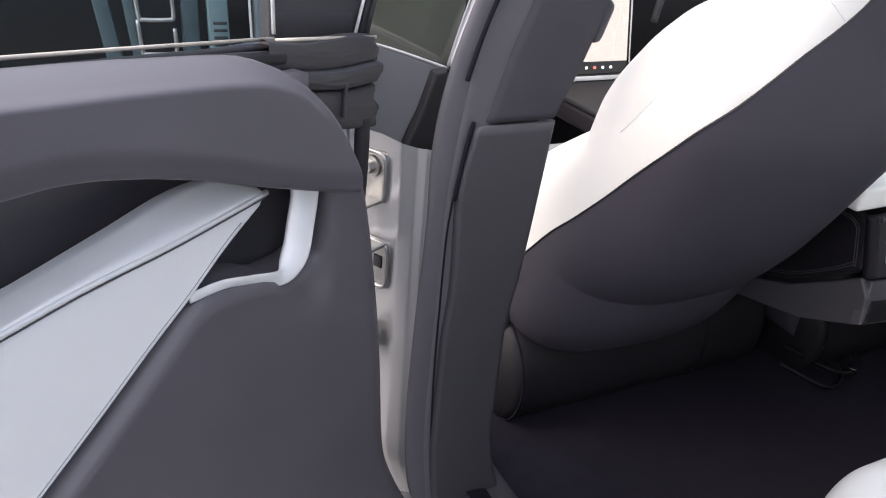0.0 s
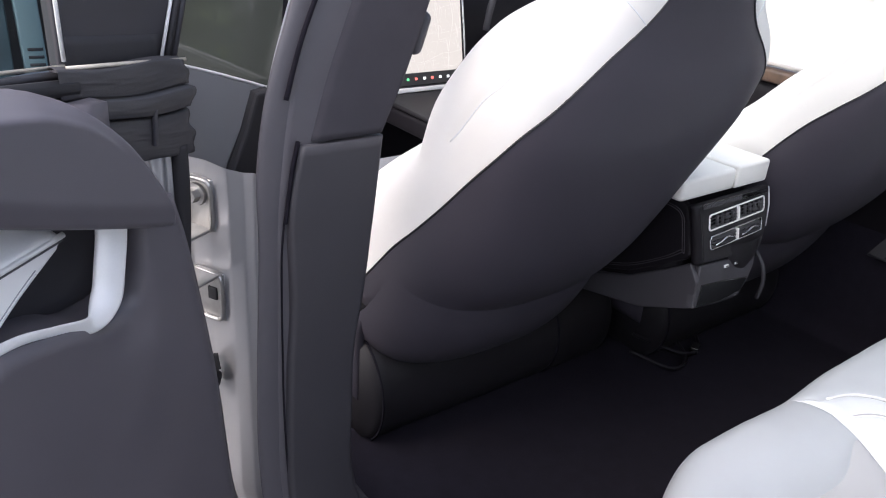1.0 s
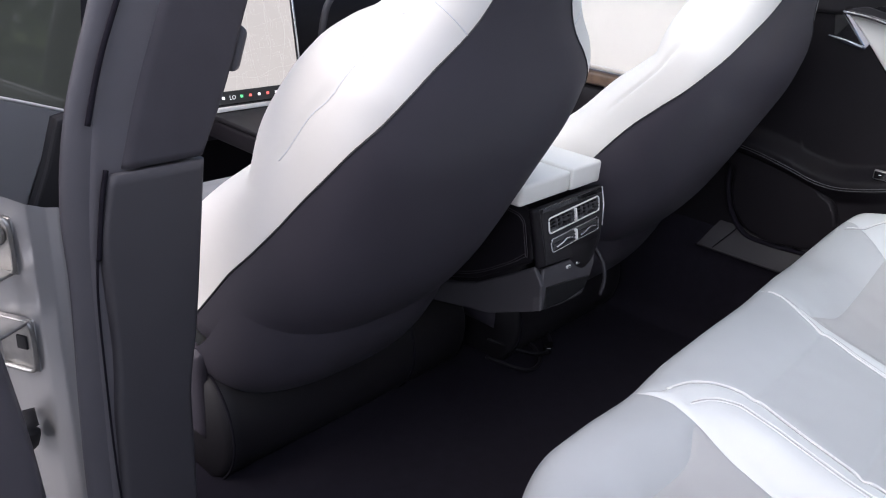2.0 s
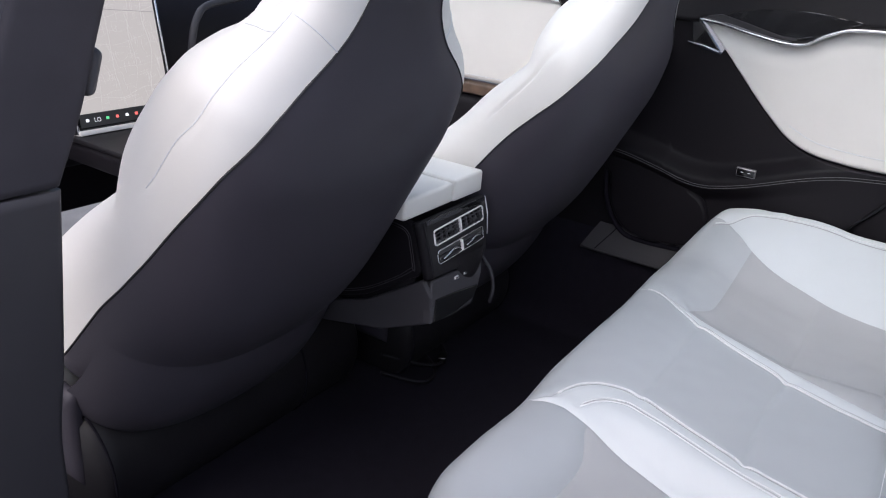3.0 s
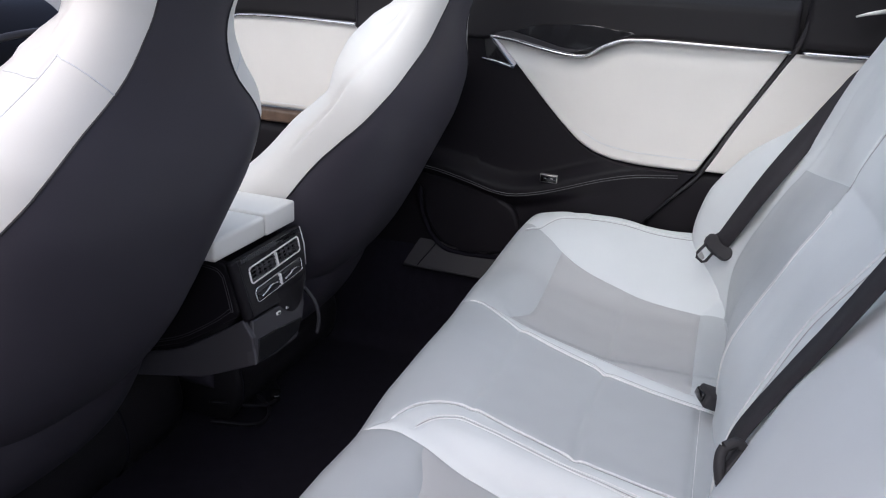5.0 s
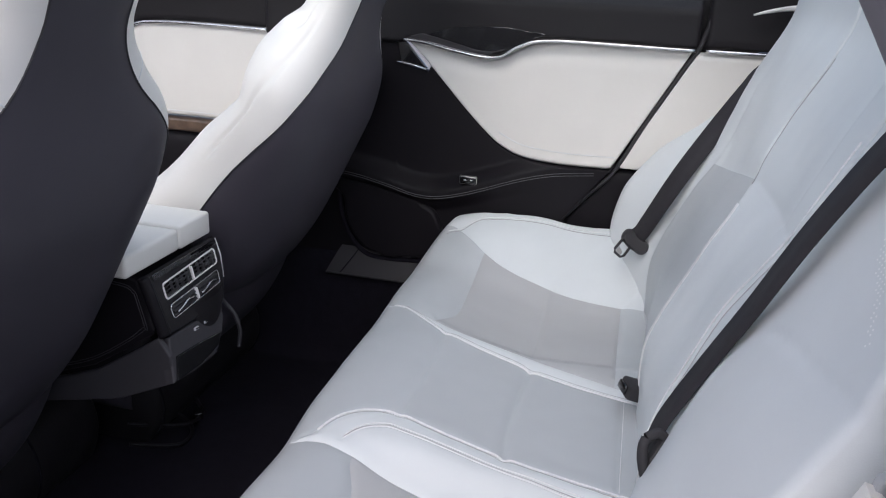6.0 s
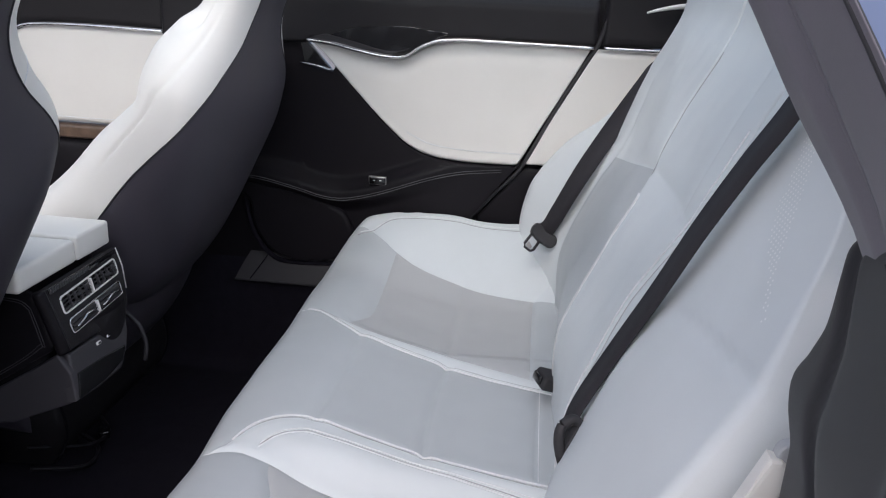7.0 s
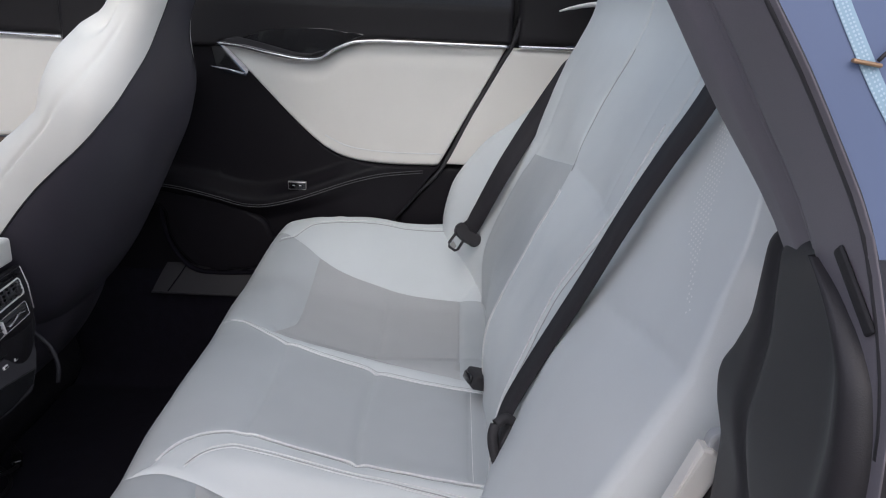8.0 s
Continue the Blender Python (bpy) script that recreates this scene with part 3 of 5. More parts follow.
PROFILE = pw(*[(y, z) for y, z in BENCH[:9]])
K_AT = pw(*[(q.y, i / 119) for i, q in enumerate(BENCH_CURVE) if i <= 84])

# plan of the cushion's seams, x at each depth y: the near pad's inner edge, the middle pad's two borders, the far pad's inner edge
PAD_A = pw((-0.90, -0.318), (-0.80, -0.308), (-0.75, -0.302), (-0.65, -0.290), (-0.574, -0.280), (-0.507, -0.271), (-0.444, -0.264), (-0.409, -0.262), (-0.375, -0.257), (-0.33, -0.262))
PAD_C = pw((-0.90, -0.215), (-0.80, -0.200), (-0.76, -0.189), (-0.69, -0.167), (-0.632, -0.152), (-0.55, -0.143), (-0.513, -0.140), (-0.462, -0.134), (-0.435, -0.140), (-0.405, -0.154), (-0.381, -0.179), (-0.366, -0.210), (-0.356, -0.238), (-0.343, -0.254), (-0.33, -0.260))
PAD_D = pw((-0.90, 0.066), (-0.805, 0.089), (-0.747, 0.106), (-0.696, 0.123), (-0.632, 0.144), (-0.585, 0.156), (-0.528, 0.162), (-0.455, 0.178), (-0.401, 0.219), (-0.361, 0.250), (-0.33, 0.256))
PAD_E = pw((-0.90, 0.100), (-0.80, 0.132), (-0.72, 0.158), (-0.66, 0.179), (-0.59, 0.197), (-0.53, 0.202), (-0.473, 0.212), (-0.405, 0.234), (-0.361, 0.2525), (-0.33, 0.2585))
PAD_F = pw((-0.90, 0.480), (-0.788, 0.487), (-0.709, 0.493), (-0.619, 0.505), (-0.51, 0.522), (-0.45, 0.540), (-0.40, 0.562), (-0.361, 0.584), (-0.33, 0.597))


def pad_g(y):
    return -0.04 - PAD_F(y)


def ridge_line(y):
    """Double-stitched crest of the roll beside the middle seat."""
    return pw((-0.90, -0.250), (-0.80, -0.231), (-0.73, -0.213), (-0.65, -0.192), (-0.56, -0.181), (-0.50, -0.178), (-0.46, -0.177), (-0.433, -0.190), (-0.412, -0.212), (-0.398, -0.245))(y)


def front_of_insert(a):
    """Depth y of the insert's front crease; a 0 at its inner side, 1 at the bolster."""
    return -0.456 + 0.030 * math.exp(-(a / 0.16) ** 2) + 0.006 * a


REAR_OF_INSERT = -0.792


def poly(f, y0, y1, n=28):
    return np.array([(f(y), y) for y in np.linspace(y0, y1, n)])


def across(y0, xa, xb, wave=0.0, n=14):
    return np.array([(x, y0 + wave * math.sin(math.pi * i / (n - 1))) for i, x in enumerate(np.linspace(xa, xb, n))])


# every seam and crease: its line in plan, its depth and its half width
CREASES = [
    (poly(PAD_A, -0.86, -0.335), 0.0062, 0.0070), (poly(PAD_C, -0.86, -0.335), 0.0050, 0.0065), (poly(PAD_D, -0.86, -0.335), 0.0055, 0.0060), (poly(PAD_E, -0.86, -0.335), 0.0055, 0.0075),
    (poly(PAD_F, -0.795, -0.362), 0.0060, 0.0085), (poly(pad_g, -0.795, -0.362), 0.0060, 0.0085), (poly(ridge_line, -0.86, -0.398), 0.0022, 0.0040),
    (across(-0.457, -0.134, 0.176, -0.004), 0.0085, 0.017), (across(-0.634, -0.152, 0.144, 0.008), 0.0105, 0.014), (across(-0.808, -0.203, 0.088), 0.0045, 0.005),
    (across(-0.625, 0.215, 0.50, 0.0), 0.0085, 0.016), (across(-0.625, -0.54, -0.287, 0.0), 0.0085, 0.016),
    (np.array([(PAD_E(-0.43) + (PAD_F(-0.45) - PAD_E(-0.43)) * a, front_of_insert(a)) for a in np.linspace(0, 1, 16)]), 0.0052, 0.011),
    (np.array([(PAD_A(-0.43) + (pad_g(-0.45) - PAD_A(-0.43)) * a, front_of_insert(a)) for a in np.linspace(0, 1, 16)]), 0.0065, 0.010),
    (across(REAR_OF_INSERT, 0.160, 0.487), 0.0050, 0.006), (across(REAR_OF_INSERT, -0.527, -0.307), 0.0050, 0.006),
    (np.array([(0.487, -0.790), (0.497, -0.803), (0.512, -0.818), (0.535, -0.838), (0.57, -0.86)]), 0.0065, 0.007),
    (np.array([(-0.527, -0.790), (-0.537, -0.803), (-0.552, -0.818), (-0.575, -0.838), (-0.61, -0.86)]), 0.0065, 0.007),
]


def crease_depth(xy):
    """How deep the seams and creases press the leather at each of the points (x, y)."""
    out = np.zeros(len(xy))
    for line, depth, half in CREASES:
        a, d = line[:-1], line[1:] - line[:-1]
        best = np.full(len(xy), 9.0)
        for p, q in zip(a, d):
            t = np.clip(((xy - p) @ q) / max(1e-12, q @ q), 0, 1)
            best = np.minimum(best, np.hypot(*(xy - p - t[:, None] * q).T))
        out = np.maximum(out, depth * np.exp(-best / half))
    return out


def bench_lift(x, y):
    """Height that the side bolsters, the rolls beside the middle seat and slack leather add to the cushion's profile."""
    ax, c = abs(x + 0.02), abs(x + 0.01)
    h = (0.600 - 0.026 * step(-0.47, -0.34, y) - PROFILE(min(y, -0.42))) * step(0.47, 0.67, ax) * (1 - (0.85 * step(-0.62, -0.40, y) if x < 0 else 0)) - 0.05 * step(0.66, 0.70, ax) + 0.010 * step(0.2, 0.4, ax) * step(-0.46, -0.38, y)
    deep = step(-0.38, -0.50, y)
    h += deep * (0.005 * math.exp(-((c - 0.185) / 0.035) ** 2) - 0.020 * step(0.195, 0.262, c) * step(0.54, 0.36, c))
    h += 0.0025 * noise.noise((x * 7, y * 7, 1.7)) + 0.0010 * noise.noise((x * 25, y * 25, 4.0))
    return h


def bench_base(x, k):
    i = min(int(k * 119), 118)
    t = k * 119 - i
    p = BENCH_CURVE[i].lerp(BENCH_CURVE[i + 1], t)
    fade = step(0.36, 0.46, p.z)
    back = (0.055 if x > 0 else 0.075) * step(0.46, 0.69, abs(x + 0.01)) * step(-0.58, -0.36, p.y)
    fore = 0.013 * step(-0.30, -0.10, x) * step(-0.44, -0.33, p.y)
    return Vector((x, p.y - back + fore, p.z + bench_lift(x, p.y) * fade)), p.y, fade


def bench_points(xk):
    """Points of the creased leather for pairs (x, k)."""
    base = [bench_base(x, k) for x, k in xk]
    dip = crease_depth(np.array([(b[0].x, b[1]) for b in base]))
    return [b[0] - Vector((0, 0, float(d) * b[2])) for b, d in zip(base, dip)]


def rear_bench():
    b = thing("rear_seat_bench", "pale grey-white leather rear bench with piping and three backrests", "car seat", pose(0, -0.6, 0.36))
    inv = b.matrix_basis.inverted()

    def pad(name, xa, xb, y_of, n_u, n_v, mat, label, k1=None):
        """Leather between the seams xa(y) and xb(y); y_of(a) gives the depths at which it begins and ends."""
        rows = []
        for i in range(n_u + 1):
            a = i / n_u
            a = 0.55 * a + 0.45 * (0.5 - 0.5 * math.cos(math.pi * a))
            y0, y1 = y_of(a)
            ka, kb = K_AT(y0), k1 if k1 else K_AT(y1)
            for j in range(n_v + 1):
                k = ka + (kb - ka) * j / n_v
                y = BENCH_CURVE[min(119, round(k * 119))].y if k > 0.70 else None
                if y is None:
                    u = k * 119
                    q = BENCH_CURVE[int(u)].lerp(BENCH_CURVE[min(119, int(u) + 1)], u - int(u))
                    y = q.y
                y = min(y, -0.33) if k <= 0.76 else -0.33
                x0, x1 = xa(y), xb(y)
                rows.append((x0 + (x1 - x0) * a, k))
        w = n_v + 1
        f = [(i * w + j, (i + 1) * w + j, (i + 1) * w + j + 1, i * w + j + 1) for i in range(n_u) for j in range(n_v)]
        return mesh(name, [inv @ p for p in bench_points(rows)], f, mat, b, label)

    whole = lambda a: (-0.90, 0)
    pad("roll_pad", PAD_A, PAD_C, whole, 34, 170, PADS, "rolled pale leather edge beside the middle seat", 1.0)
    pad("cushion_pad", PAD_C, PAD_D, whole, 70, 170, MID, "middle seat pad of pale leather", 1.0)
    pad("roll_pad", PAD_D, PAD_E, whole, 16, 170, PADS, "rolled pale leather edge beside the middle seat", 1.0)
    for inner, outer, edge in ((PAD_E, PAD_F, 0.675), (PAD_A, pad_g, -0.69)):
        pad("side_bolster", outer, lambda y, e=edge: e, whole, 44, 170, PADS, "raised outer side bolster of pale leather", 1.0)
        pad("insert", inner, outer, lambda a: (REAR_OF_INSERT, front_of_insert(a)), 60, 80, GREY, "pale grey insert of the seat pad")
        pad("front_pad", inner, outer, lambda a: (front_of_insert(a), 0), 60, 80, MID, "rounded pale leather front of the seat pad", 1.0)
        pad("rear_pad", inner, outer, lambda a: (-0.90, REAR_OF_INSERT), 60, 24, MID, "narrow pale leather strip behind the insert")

    def line(name, pts, r, mat, lift=0.0006):
        out = [inv @ (p + Vector((0, 0, lift))) for p in bench_points([(x, K_AT(y)) for x, y in pts])]
        v, f = tube(spline(out, 2 * len(out)), r, 6)
        mesh(name, v, f, mat, b)

    def along(f, off=0.0, y0=-0.85, y1=-0.338, n=60):
        return [(f(y) + off, y) for y in np.linspace(y0, y1, n)]
    line("piping", along(PAD_C, 0.0012, -0.85, -0.360), 0.0020, THREAD, 0.0012)
    line("piping", along(PAD_D, -0.0012), 0.0024, THREAD, 0.0012)
    for f, off in ((PAD_C, -0.006), (PAD_D, 0.006), (PAD_E, -0.007)):
        line("stitch", along(f, off, -0.85, -0.365), 0.0006, SEAM, 0.0001)
    for off, mat, r in ((-0.0050, THREAD, 0.0010), (0.0, SEAM, 0.0010), (0.0050, THREAD, 0.0010)):
        line("double_stitch", along(ridge_line, off, -0.85, -0.402), r, mat, 0.0003)
    line("rear_stitch", [(x, -0.811) for x in np.linspace(-0.195, 0.085, 24)], 0.0007, THREAD, 0.0004)
    for sg in (-1, 1):
        for off, mat, r in ((0.612, THREAD, 0.0016), (0.605, SEAM, 0.0009)):
            line("outer_piping", [(-0.02 + sg * (off - 0.018 + pw((-0.85, 0.045), (-0.60, 0.052), (-0.43, 0.048), (-0.40, 0.040), (-0.375, 0.014), (-0.345, 0.0))(y)), y) for y in np.linspace(-0.84, -0.345 if sg > 0 else -0.60, 50)], r, mat, 0.0004)

    v, f = grid(lambda a, k: inv @ Vector((-0.69 + 1.365 * a, -0.319 - 0.05 * k - 0.055 * step(0.46, 0.69, abs(-0.68 + 1.365 * a)), 0.36 - 0.26 * k)), 60, 8)
    mesh("front_skirt", v, f, BLACK, b, "black skirt under the cushion")
    return b


bench = rear_bench()


# ---- rear backrests ----
BACK_Y = pw((0.40, -0.862), (0.55, -0.870), (0.70, -0.900), (0.887, -0.965), (1.05, -1.028), (1.30, -1.115))


def back_point(x, z, n):
    sl = (BACK_Y(z + 0.01) - BACK_Y(z - 0.01)) / 0.02
    d = Vector((0, 1, -sl)).normalized()
    return Vector((x, BACK_Y(z), z)) + d * n


BOLSTER = pw((0.40, 0.06), (0.55, 0.085), (0.66, 0.095), (0.76, 0.065), (0.85, 0.022), (0.92, 0.0), (1.2, 0.0))
# inner edge of the far side bolster, x at each height, and seam of the near one, height at each x
WING_EDGE = pw((0.43, 0.490), (0.598, 0.486), (0.647, 0.480), (0.757, 0.440), (0.825, 0.405), (0.877, 0.400), (0.95, 0.385), (1.10, 0.36))
WING_ARC = pw((-0.73, 0.862), (-0.713, 0.869), (-0.675, 0.873), (-0.583, 0.862), (-0.50, 0.846), (-0.44, 0.830))


def rear_back(x0, x1, label, outer=0):
    inv = bench.matrix_basis.inverted()

    def skin(x, z, xa, xb):
        w = (x - xa) / (xb - xa)
        c = 2 * w - 1
        n = 0.030 - 0.018 * math.exp(-(c / 0.45) ** 2) * step(1.02, 0.88, z) * (1 if outer > 0 else 0.4 if outer == 0 else 0.0)
        n += 0.012 * math.exp(-((z - 0.58) / 0.10) ** 2) - 0.008 * step(0.75, 0.9, z)
        if outer:
            n += BOLSTER(z) * step(0.45, 0.92, c * outer) * (1 if outer > 0 else 0.0)
        if outer > 0:
            n -= 0.0060 * math.exp(-abs(x - WING_EDGE(z)) / 0.010) * step(0.99, 0.93, z)
            n -= 0.0040 * math.exp(-abs(z - 0.845 + 0.16 * (x - 0.25)) / 0.012) * step(0.40, 0.36, x)
            n -= 0.0060 * step(0.93, 0.85, z) * step(WING_EDGE(z) - 0.004, WING_EDGE(z) - 0.03, x)
        if outer < 0:
            n += 0.100 * max(0.0, 0.98 - max(0.62, z)) * step(-0.9, 0.2, -c)
            n -= 0.0030 * math.exp(-abs(z - WING_ARC(x)) / 0.005) * step(-0.43, -0.47, x)
        if not outer:
            n -= 0.0035 * math.exp(-abs(z - 0.885) / 0.012) + 0.0022 * math.exp(-abs(x - xa - 0.075 - 0.05 * (z - 0.9)) / 0.006) * step(0.86, 0.90, z)
        r = 0.016 - 0.009 * step(0.84, 0.96, z)
        ed = min(x - xa, xb - x)
        if ed < r:
            n -= 1.0 * (r - math.sqrt(max(0, r * r - (r - ed) ** 2)))
        n += 0.003 * noise.noise((x * 8, z * 8, 9.1)) + 0.0008 * noise.noise((x * 26, z * 26, 3.1))
        return n

    def sheet(z0, z1, closed):
        def fn(a, k):
            z = z0 + (z1 - z0) * k
            xa, xb = x0(z), x1(z)
            e = 0.5 - 0.5 * math.cos(math.pi * a)
            x = xa + (xb - xa) * (0.5 * a + 0.5 * e)
            n = skin(x, z, xa, xb) + 0.022 * step(1.08, 1.20, z)
            if closed and k > 0.7:
                n -= 0.10 * (1 - math.sqrt(max(0, 1 - ((k - 0.7) / 0.3) ** 2)))
            if a == 0 or a == 1:
                n = -0.05
            return inv @ back_point(x, z, n)
        return fn
    v, f = grid(sheet(0.43, 1.115, False), 80, 130)
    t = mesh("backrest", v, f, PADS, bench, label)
    if outer > 0:
        def pad(a, k):
            x = 0.25
            for _ in range(3):
                z = 0.455 + (0.387 - 0.16 * (x - 0.25)) * k
                xl = x0(z) + 0.012
                x = xl + (WING_EDGE(z) - 0.20 * step(0.86, 0.97, z) - xl) * a
            return inv @ back_point(x, z, skin(x, z, x0(z), x1(z)) + 0.0012)
        v, f = grid(pad, 40, 60)
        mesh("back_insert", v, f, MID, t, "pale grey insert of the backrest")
    v, f = grid(sheet(1.1144, 1.33, True), 48, 36)
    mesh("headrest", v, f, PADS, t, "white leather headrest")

    def trace(nm, pts, mat, r, lift=0.0004):
        out = []
        for w, z in pts:
            xa, xb = x0(z), x1(z)
            x = xa + (xb - xa) * w
            out.append(inv @ back_point(x, z, skin(x, z, xa, xb) + lift))
        v2, f2 = tube(spline(out, 60), r, 6)
        mesh(nm, v2, f2, mat, t)
    return t, trace, (lambda x, z: skin(x, z, x0(z), x1(z)))


L1 = pw((0.40, -0.240), (0.60, -0.252), (0.72, -0.262), (0.80, -0.280), (0.87, -0.310), (0.93, -0.326), (1.00, -0.334), (1.06, -0.350), (1.14, -0.360), (1.35, -0.36))
L2 = pw((0.40, 0.070), (0.576, 0.064), (0.633, 0.052), (0.697, 0.030), (0.743, 0.012), (0.809, 0.000), (0.851, 0.002), (0.90, 0.010), (0.951, 0.014), (1.005, 0.000), (1.05, -0.022), (1.14, -0.040), (1.35, -0.04))
LO = pw((0.40, -0.69), (0.75, -0.69), (0.85, -0.68), (0.95, -0.64), (1.05, -0.575), (1.14, -0.53), (1.35, -0.52))
RO = pw((0.40, 0.655), (0.75, 0.65), (0.85, 0.605), (0.93, 0.535), (0.99, 0.480), (1.08, 0.435), (1.14, 0.42), (1.35, 0.41))
lb, ltrace, skin_of_left = rear_back(LO, L1, "pale leather outer rear backrest with perforated strip", -1)
cb, ctrace, _c = rear_back(L1, L2, "narrow pale leather middle rear backrest", 0)
rb, _t, _r = rear_back(L2, RO, "pale leather outer rear backrest with grey insert", 1)
for w0, mat, r in ((0.962, THREAD, 0.0017), (0.945, SEAM, 0.0008), (0.930, THREAD, 0.0010)):
    ctrace("pad_seam", [(w0, z) for z in np.linspace(0.46, 0.845, 16)], mat, r)
ctrace("pad_seam", [(0.955, z) for z in np.linspace(0.875, 1.06, 12)], SEAM, 0.0008)
ctrace("pad_seam", [(0.04, z) for z in np.linspace(0.46, 1.0, 16)], THREAD, 0.0014)
ltrace("pad_seam", [(0.975, z) for z in np.linspace(0.46, 0.86, 16)], SEAM, 0.0008)


# ---- centre console ----
def console():
    c = thing("center_console", "black leather center console with rear air vents and white lid", "car console", pose(0, 0.0, 0.36))
    inv = c.matrix_basis.inverted()
    M = inv @ pose(-0.006, -0.014, 0.597, -13, 0, 0)

    def at(u, w, n):
        """A point of the tilted rear face: across, up and proud of it."""
        return M @ Vector((u, -n, w))

    def side(y, z, n):
        return inv @ Vector((-0.118 - n, y, z))

    def body(a, k):
        z = 0.43 + 0.235 * k
        y0 = 0.004 + 0.20 * (z - 0.60) + 0.02
        pts = [(-0.116, 0.60), (-0.116, y0 + 0.01), (-0.105, y0), (0.0, y0), (0.085, y0), (0.096, y0 + 0.01), (0.096, 0.60)]
        kk = a * (len(pts) - 1)
        i = min(int(kk), len(pts) - 2)
        return inv @ Vector([*(pts[i][n] + (pts[i + 1][n] - pts[i][n]) * (kk - i) for n in (0, 1)), z])
    v, f = grid(body, 42, 10)
    mesh("body", v, f, BLACK, c, "black leather wrapped body")
    # white lid, two halves with a joint
    box("lid", (0.158, 0.60, 0.041), tuple(inv @ Vector((-0.087, 0.300, 0.675))), WHITE, c, 0.008, 4, (0, 0, 0), "white leather lid")
    box("lid", (0.103, 0.60, 0.045), tuple(inv @ Vector((0.0455, 0.299, 0.677))), WHITE, c, 0.006, 4, (0, 0, 0), "white leather lid")
    # rear face with its grille strip
    fp = plate("face_panel", [(-0.116, 0.050), (0.097, 0.052), (0.101, 0.046), (0.101, 0.014), (0.086, -0.052), (0.070, -0.072), (-0.104, -0.062)], at, -0.004, 0.010, INNER, c, 0.004, "black plastic vent panel")
    box("grille_strip", (0.205, 0.004, 0.010), (0, 0, 0), GLOSS, fp, 0.0015, 2).data.transform(M @ pose(-0.008, -0.0105, 0.0445))
    for k in range(17):
        box("grille_rib", (0.0030, 0.004, 0.0085), (0, 0, 0), TRIM, fp, 0.0008, 1).data.transform(M @ pose(-0.108 + 0.0068 * k, -0.0125, 0.0445, 0, 24, 0))
    for zc, hz, hu, uc, lower in ((0.0165, 0.0145, 0.086, -0.006, False), (-0.0225, 0.0125, 0.081, -0.007, True)):
        ring = []
        for sx, sz in ((-1, -1), (1, -1), (1, 1), (-1, 1)):
            for q in range(5):
                th = math.atan2(sz, sx) - math.pi / 4 + math.pi / 2 * q / 4
                ring.append((uc + sx * (hu - 0.006) + 0.006 * math.cos(th), zc + 0.004 * sx + sz * (hz - 0.006) + 0.006 * math.sin(th)))
        v, f = tube([at(u, w, 0.012) for u, w in ring + ring[:2]], 0.0017, 8, cap=False)
        mesh("vent_ring", v, f, CHROME if lower else SATIN, fp, "chrome vent surround")
        plate("vent_recess", ring, at, 0.0085, 0.0112, GLOSS, fp, 0.0006)
        box("vent_divider", (0.0040, 0.009, 2 * hz - 0.004), (0, 0, 0), SATIN, fp, 0.001, 2).data.transform(M @ pose(uc, -0.012, zc))
        for sx in (-1, 1):
            for k in (-1, 0, 1):
                o = box("vent_slat", (hu - 0.010, 0.007, 0.0018), (0, 0, 0), RUBBER, fp, 0.0006, 1)
                o.data.transform(M @ pose(uc + sx * 0.5 * hu, -0.0125, zc + 0.004 * sx * 0.5 + 0.0066 * k, 28 if lower else -20, -2.5, 0))
            if lower:
                v, f = tube(spline([at(uc + sx * 0.5 * hu + du, zc + dw + 0.002 * sx, 0.0165) for du, dw in ((-0.030, -0.006), (-0.010, -0.002), (0.006, 0.003), (0.026, 0.000))], 16), 0.0021, 6)
                mesh("vent_blade", v, f, CHROME, fp, "bright bent vent blade")
            else:
                for k in range(4):
                    box("vent_fin", (0.0016, 0.006, 2 * hz - 0.008), (0, 0, 0), TRIM, fp, 0.0004, 1).data.transform(M @ pose(uc + sx * 0.5 * hu - 0.024 + 0.016 * k, -0.0145, zc + 0.002 * sx))
                box("vent_tab", (0.018, 0.007, 0.006), (0, 0, 0), RUBBER, fp, 0.002, 2).data.transform(M @ pose(uc + sx * 0.5 * hu + 0.004, -0.016, zc))
    v, f = tube([at(0.0975, 0.050, 0.010), at(0.1015, 0.014, 0.010), at(0.0925, -0.028, 0.010)], 0.0012, 6)
    mesh("edge_strip", v, f, SATIN, fp, "thin bright edge strip")
    # rounded post along the left corner
    v, f = tube(spline([at(u, w, 0.003) for u, w in ((-0.124, 0.050), (-0.121, 0.020), (-0.117, -0.020), (-0.113, -0.060))], 24), 0.0105, 12)
    mesh("corner_post", v, f, BLACK, c, "black leather corner roll")
    # lower face, its darker port panel and the two ports
    low = plate("lower_face", [(-0.107, -0.066), (0.068, -0.076), (0.064, -0.100), (0.046, -0.126), (0.014, -0.153), (-0.060, -0.152), (-0.126, -0.144), (-0.121, -0.120)], at, -0.012, 0.006, TRIM, c, 0.004, "dark plastic lower face")
    plate("port_panel", [(-0.104, -0.103), (-0.036, -0.109), (0.040, -0.120), (0.020, -0.140), (-0.042, -0.147), (-0.119, -0.142)], at, 0.0055, 0.0085, GLOSS, low, 0.0015, "gloss black panel under the ports")
    for u in (-0.029, 0.003):
        pb = box("port", (0.013, 0.004, 0.0058), (0, 0, 0), SATIN, low, 0.0012, 2, (0, 0, 0), "small metal charging port")
        pb.data.transform(M @ pose(u, -0.007, -0.083))
        box("port_slot", (0.008, 0.003, 0.0024), (0, 0, 0), GLOSS, low, 0.0005, 1).data.transform(M @ pose(u, -0.0085, -0.083))
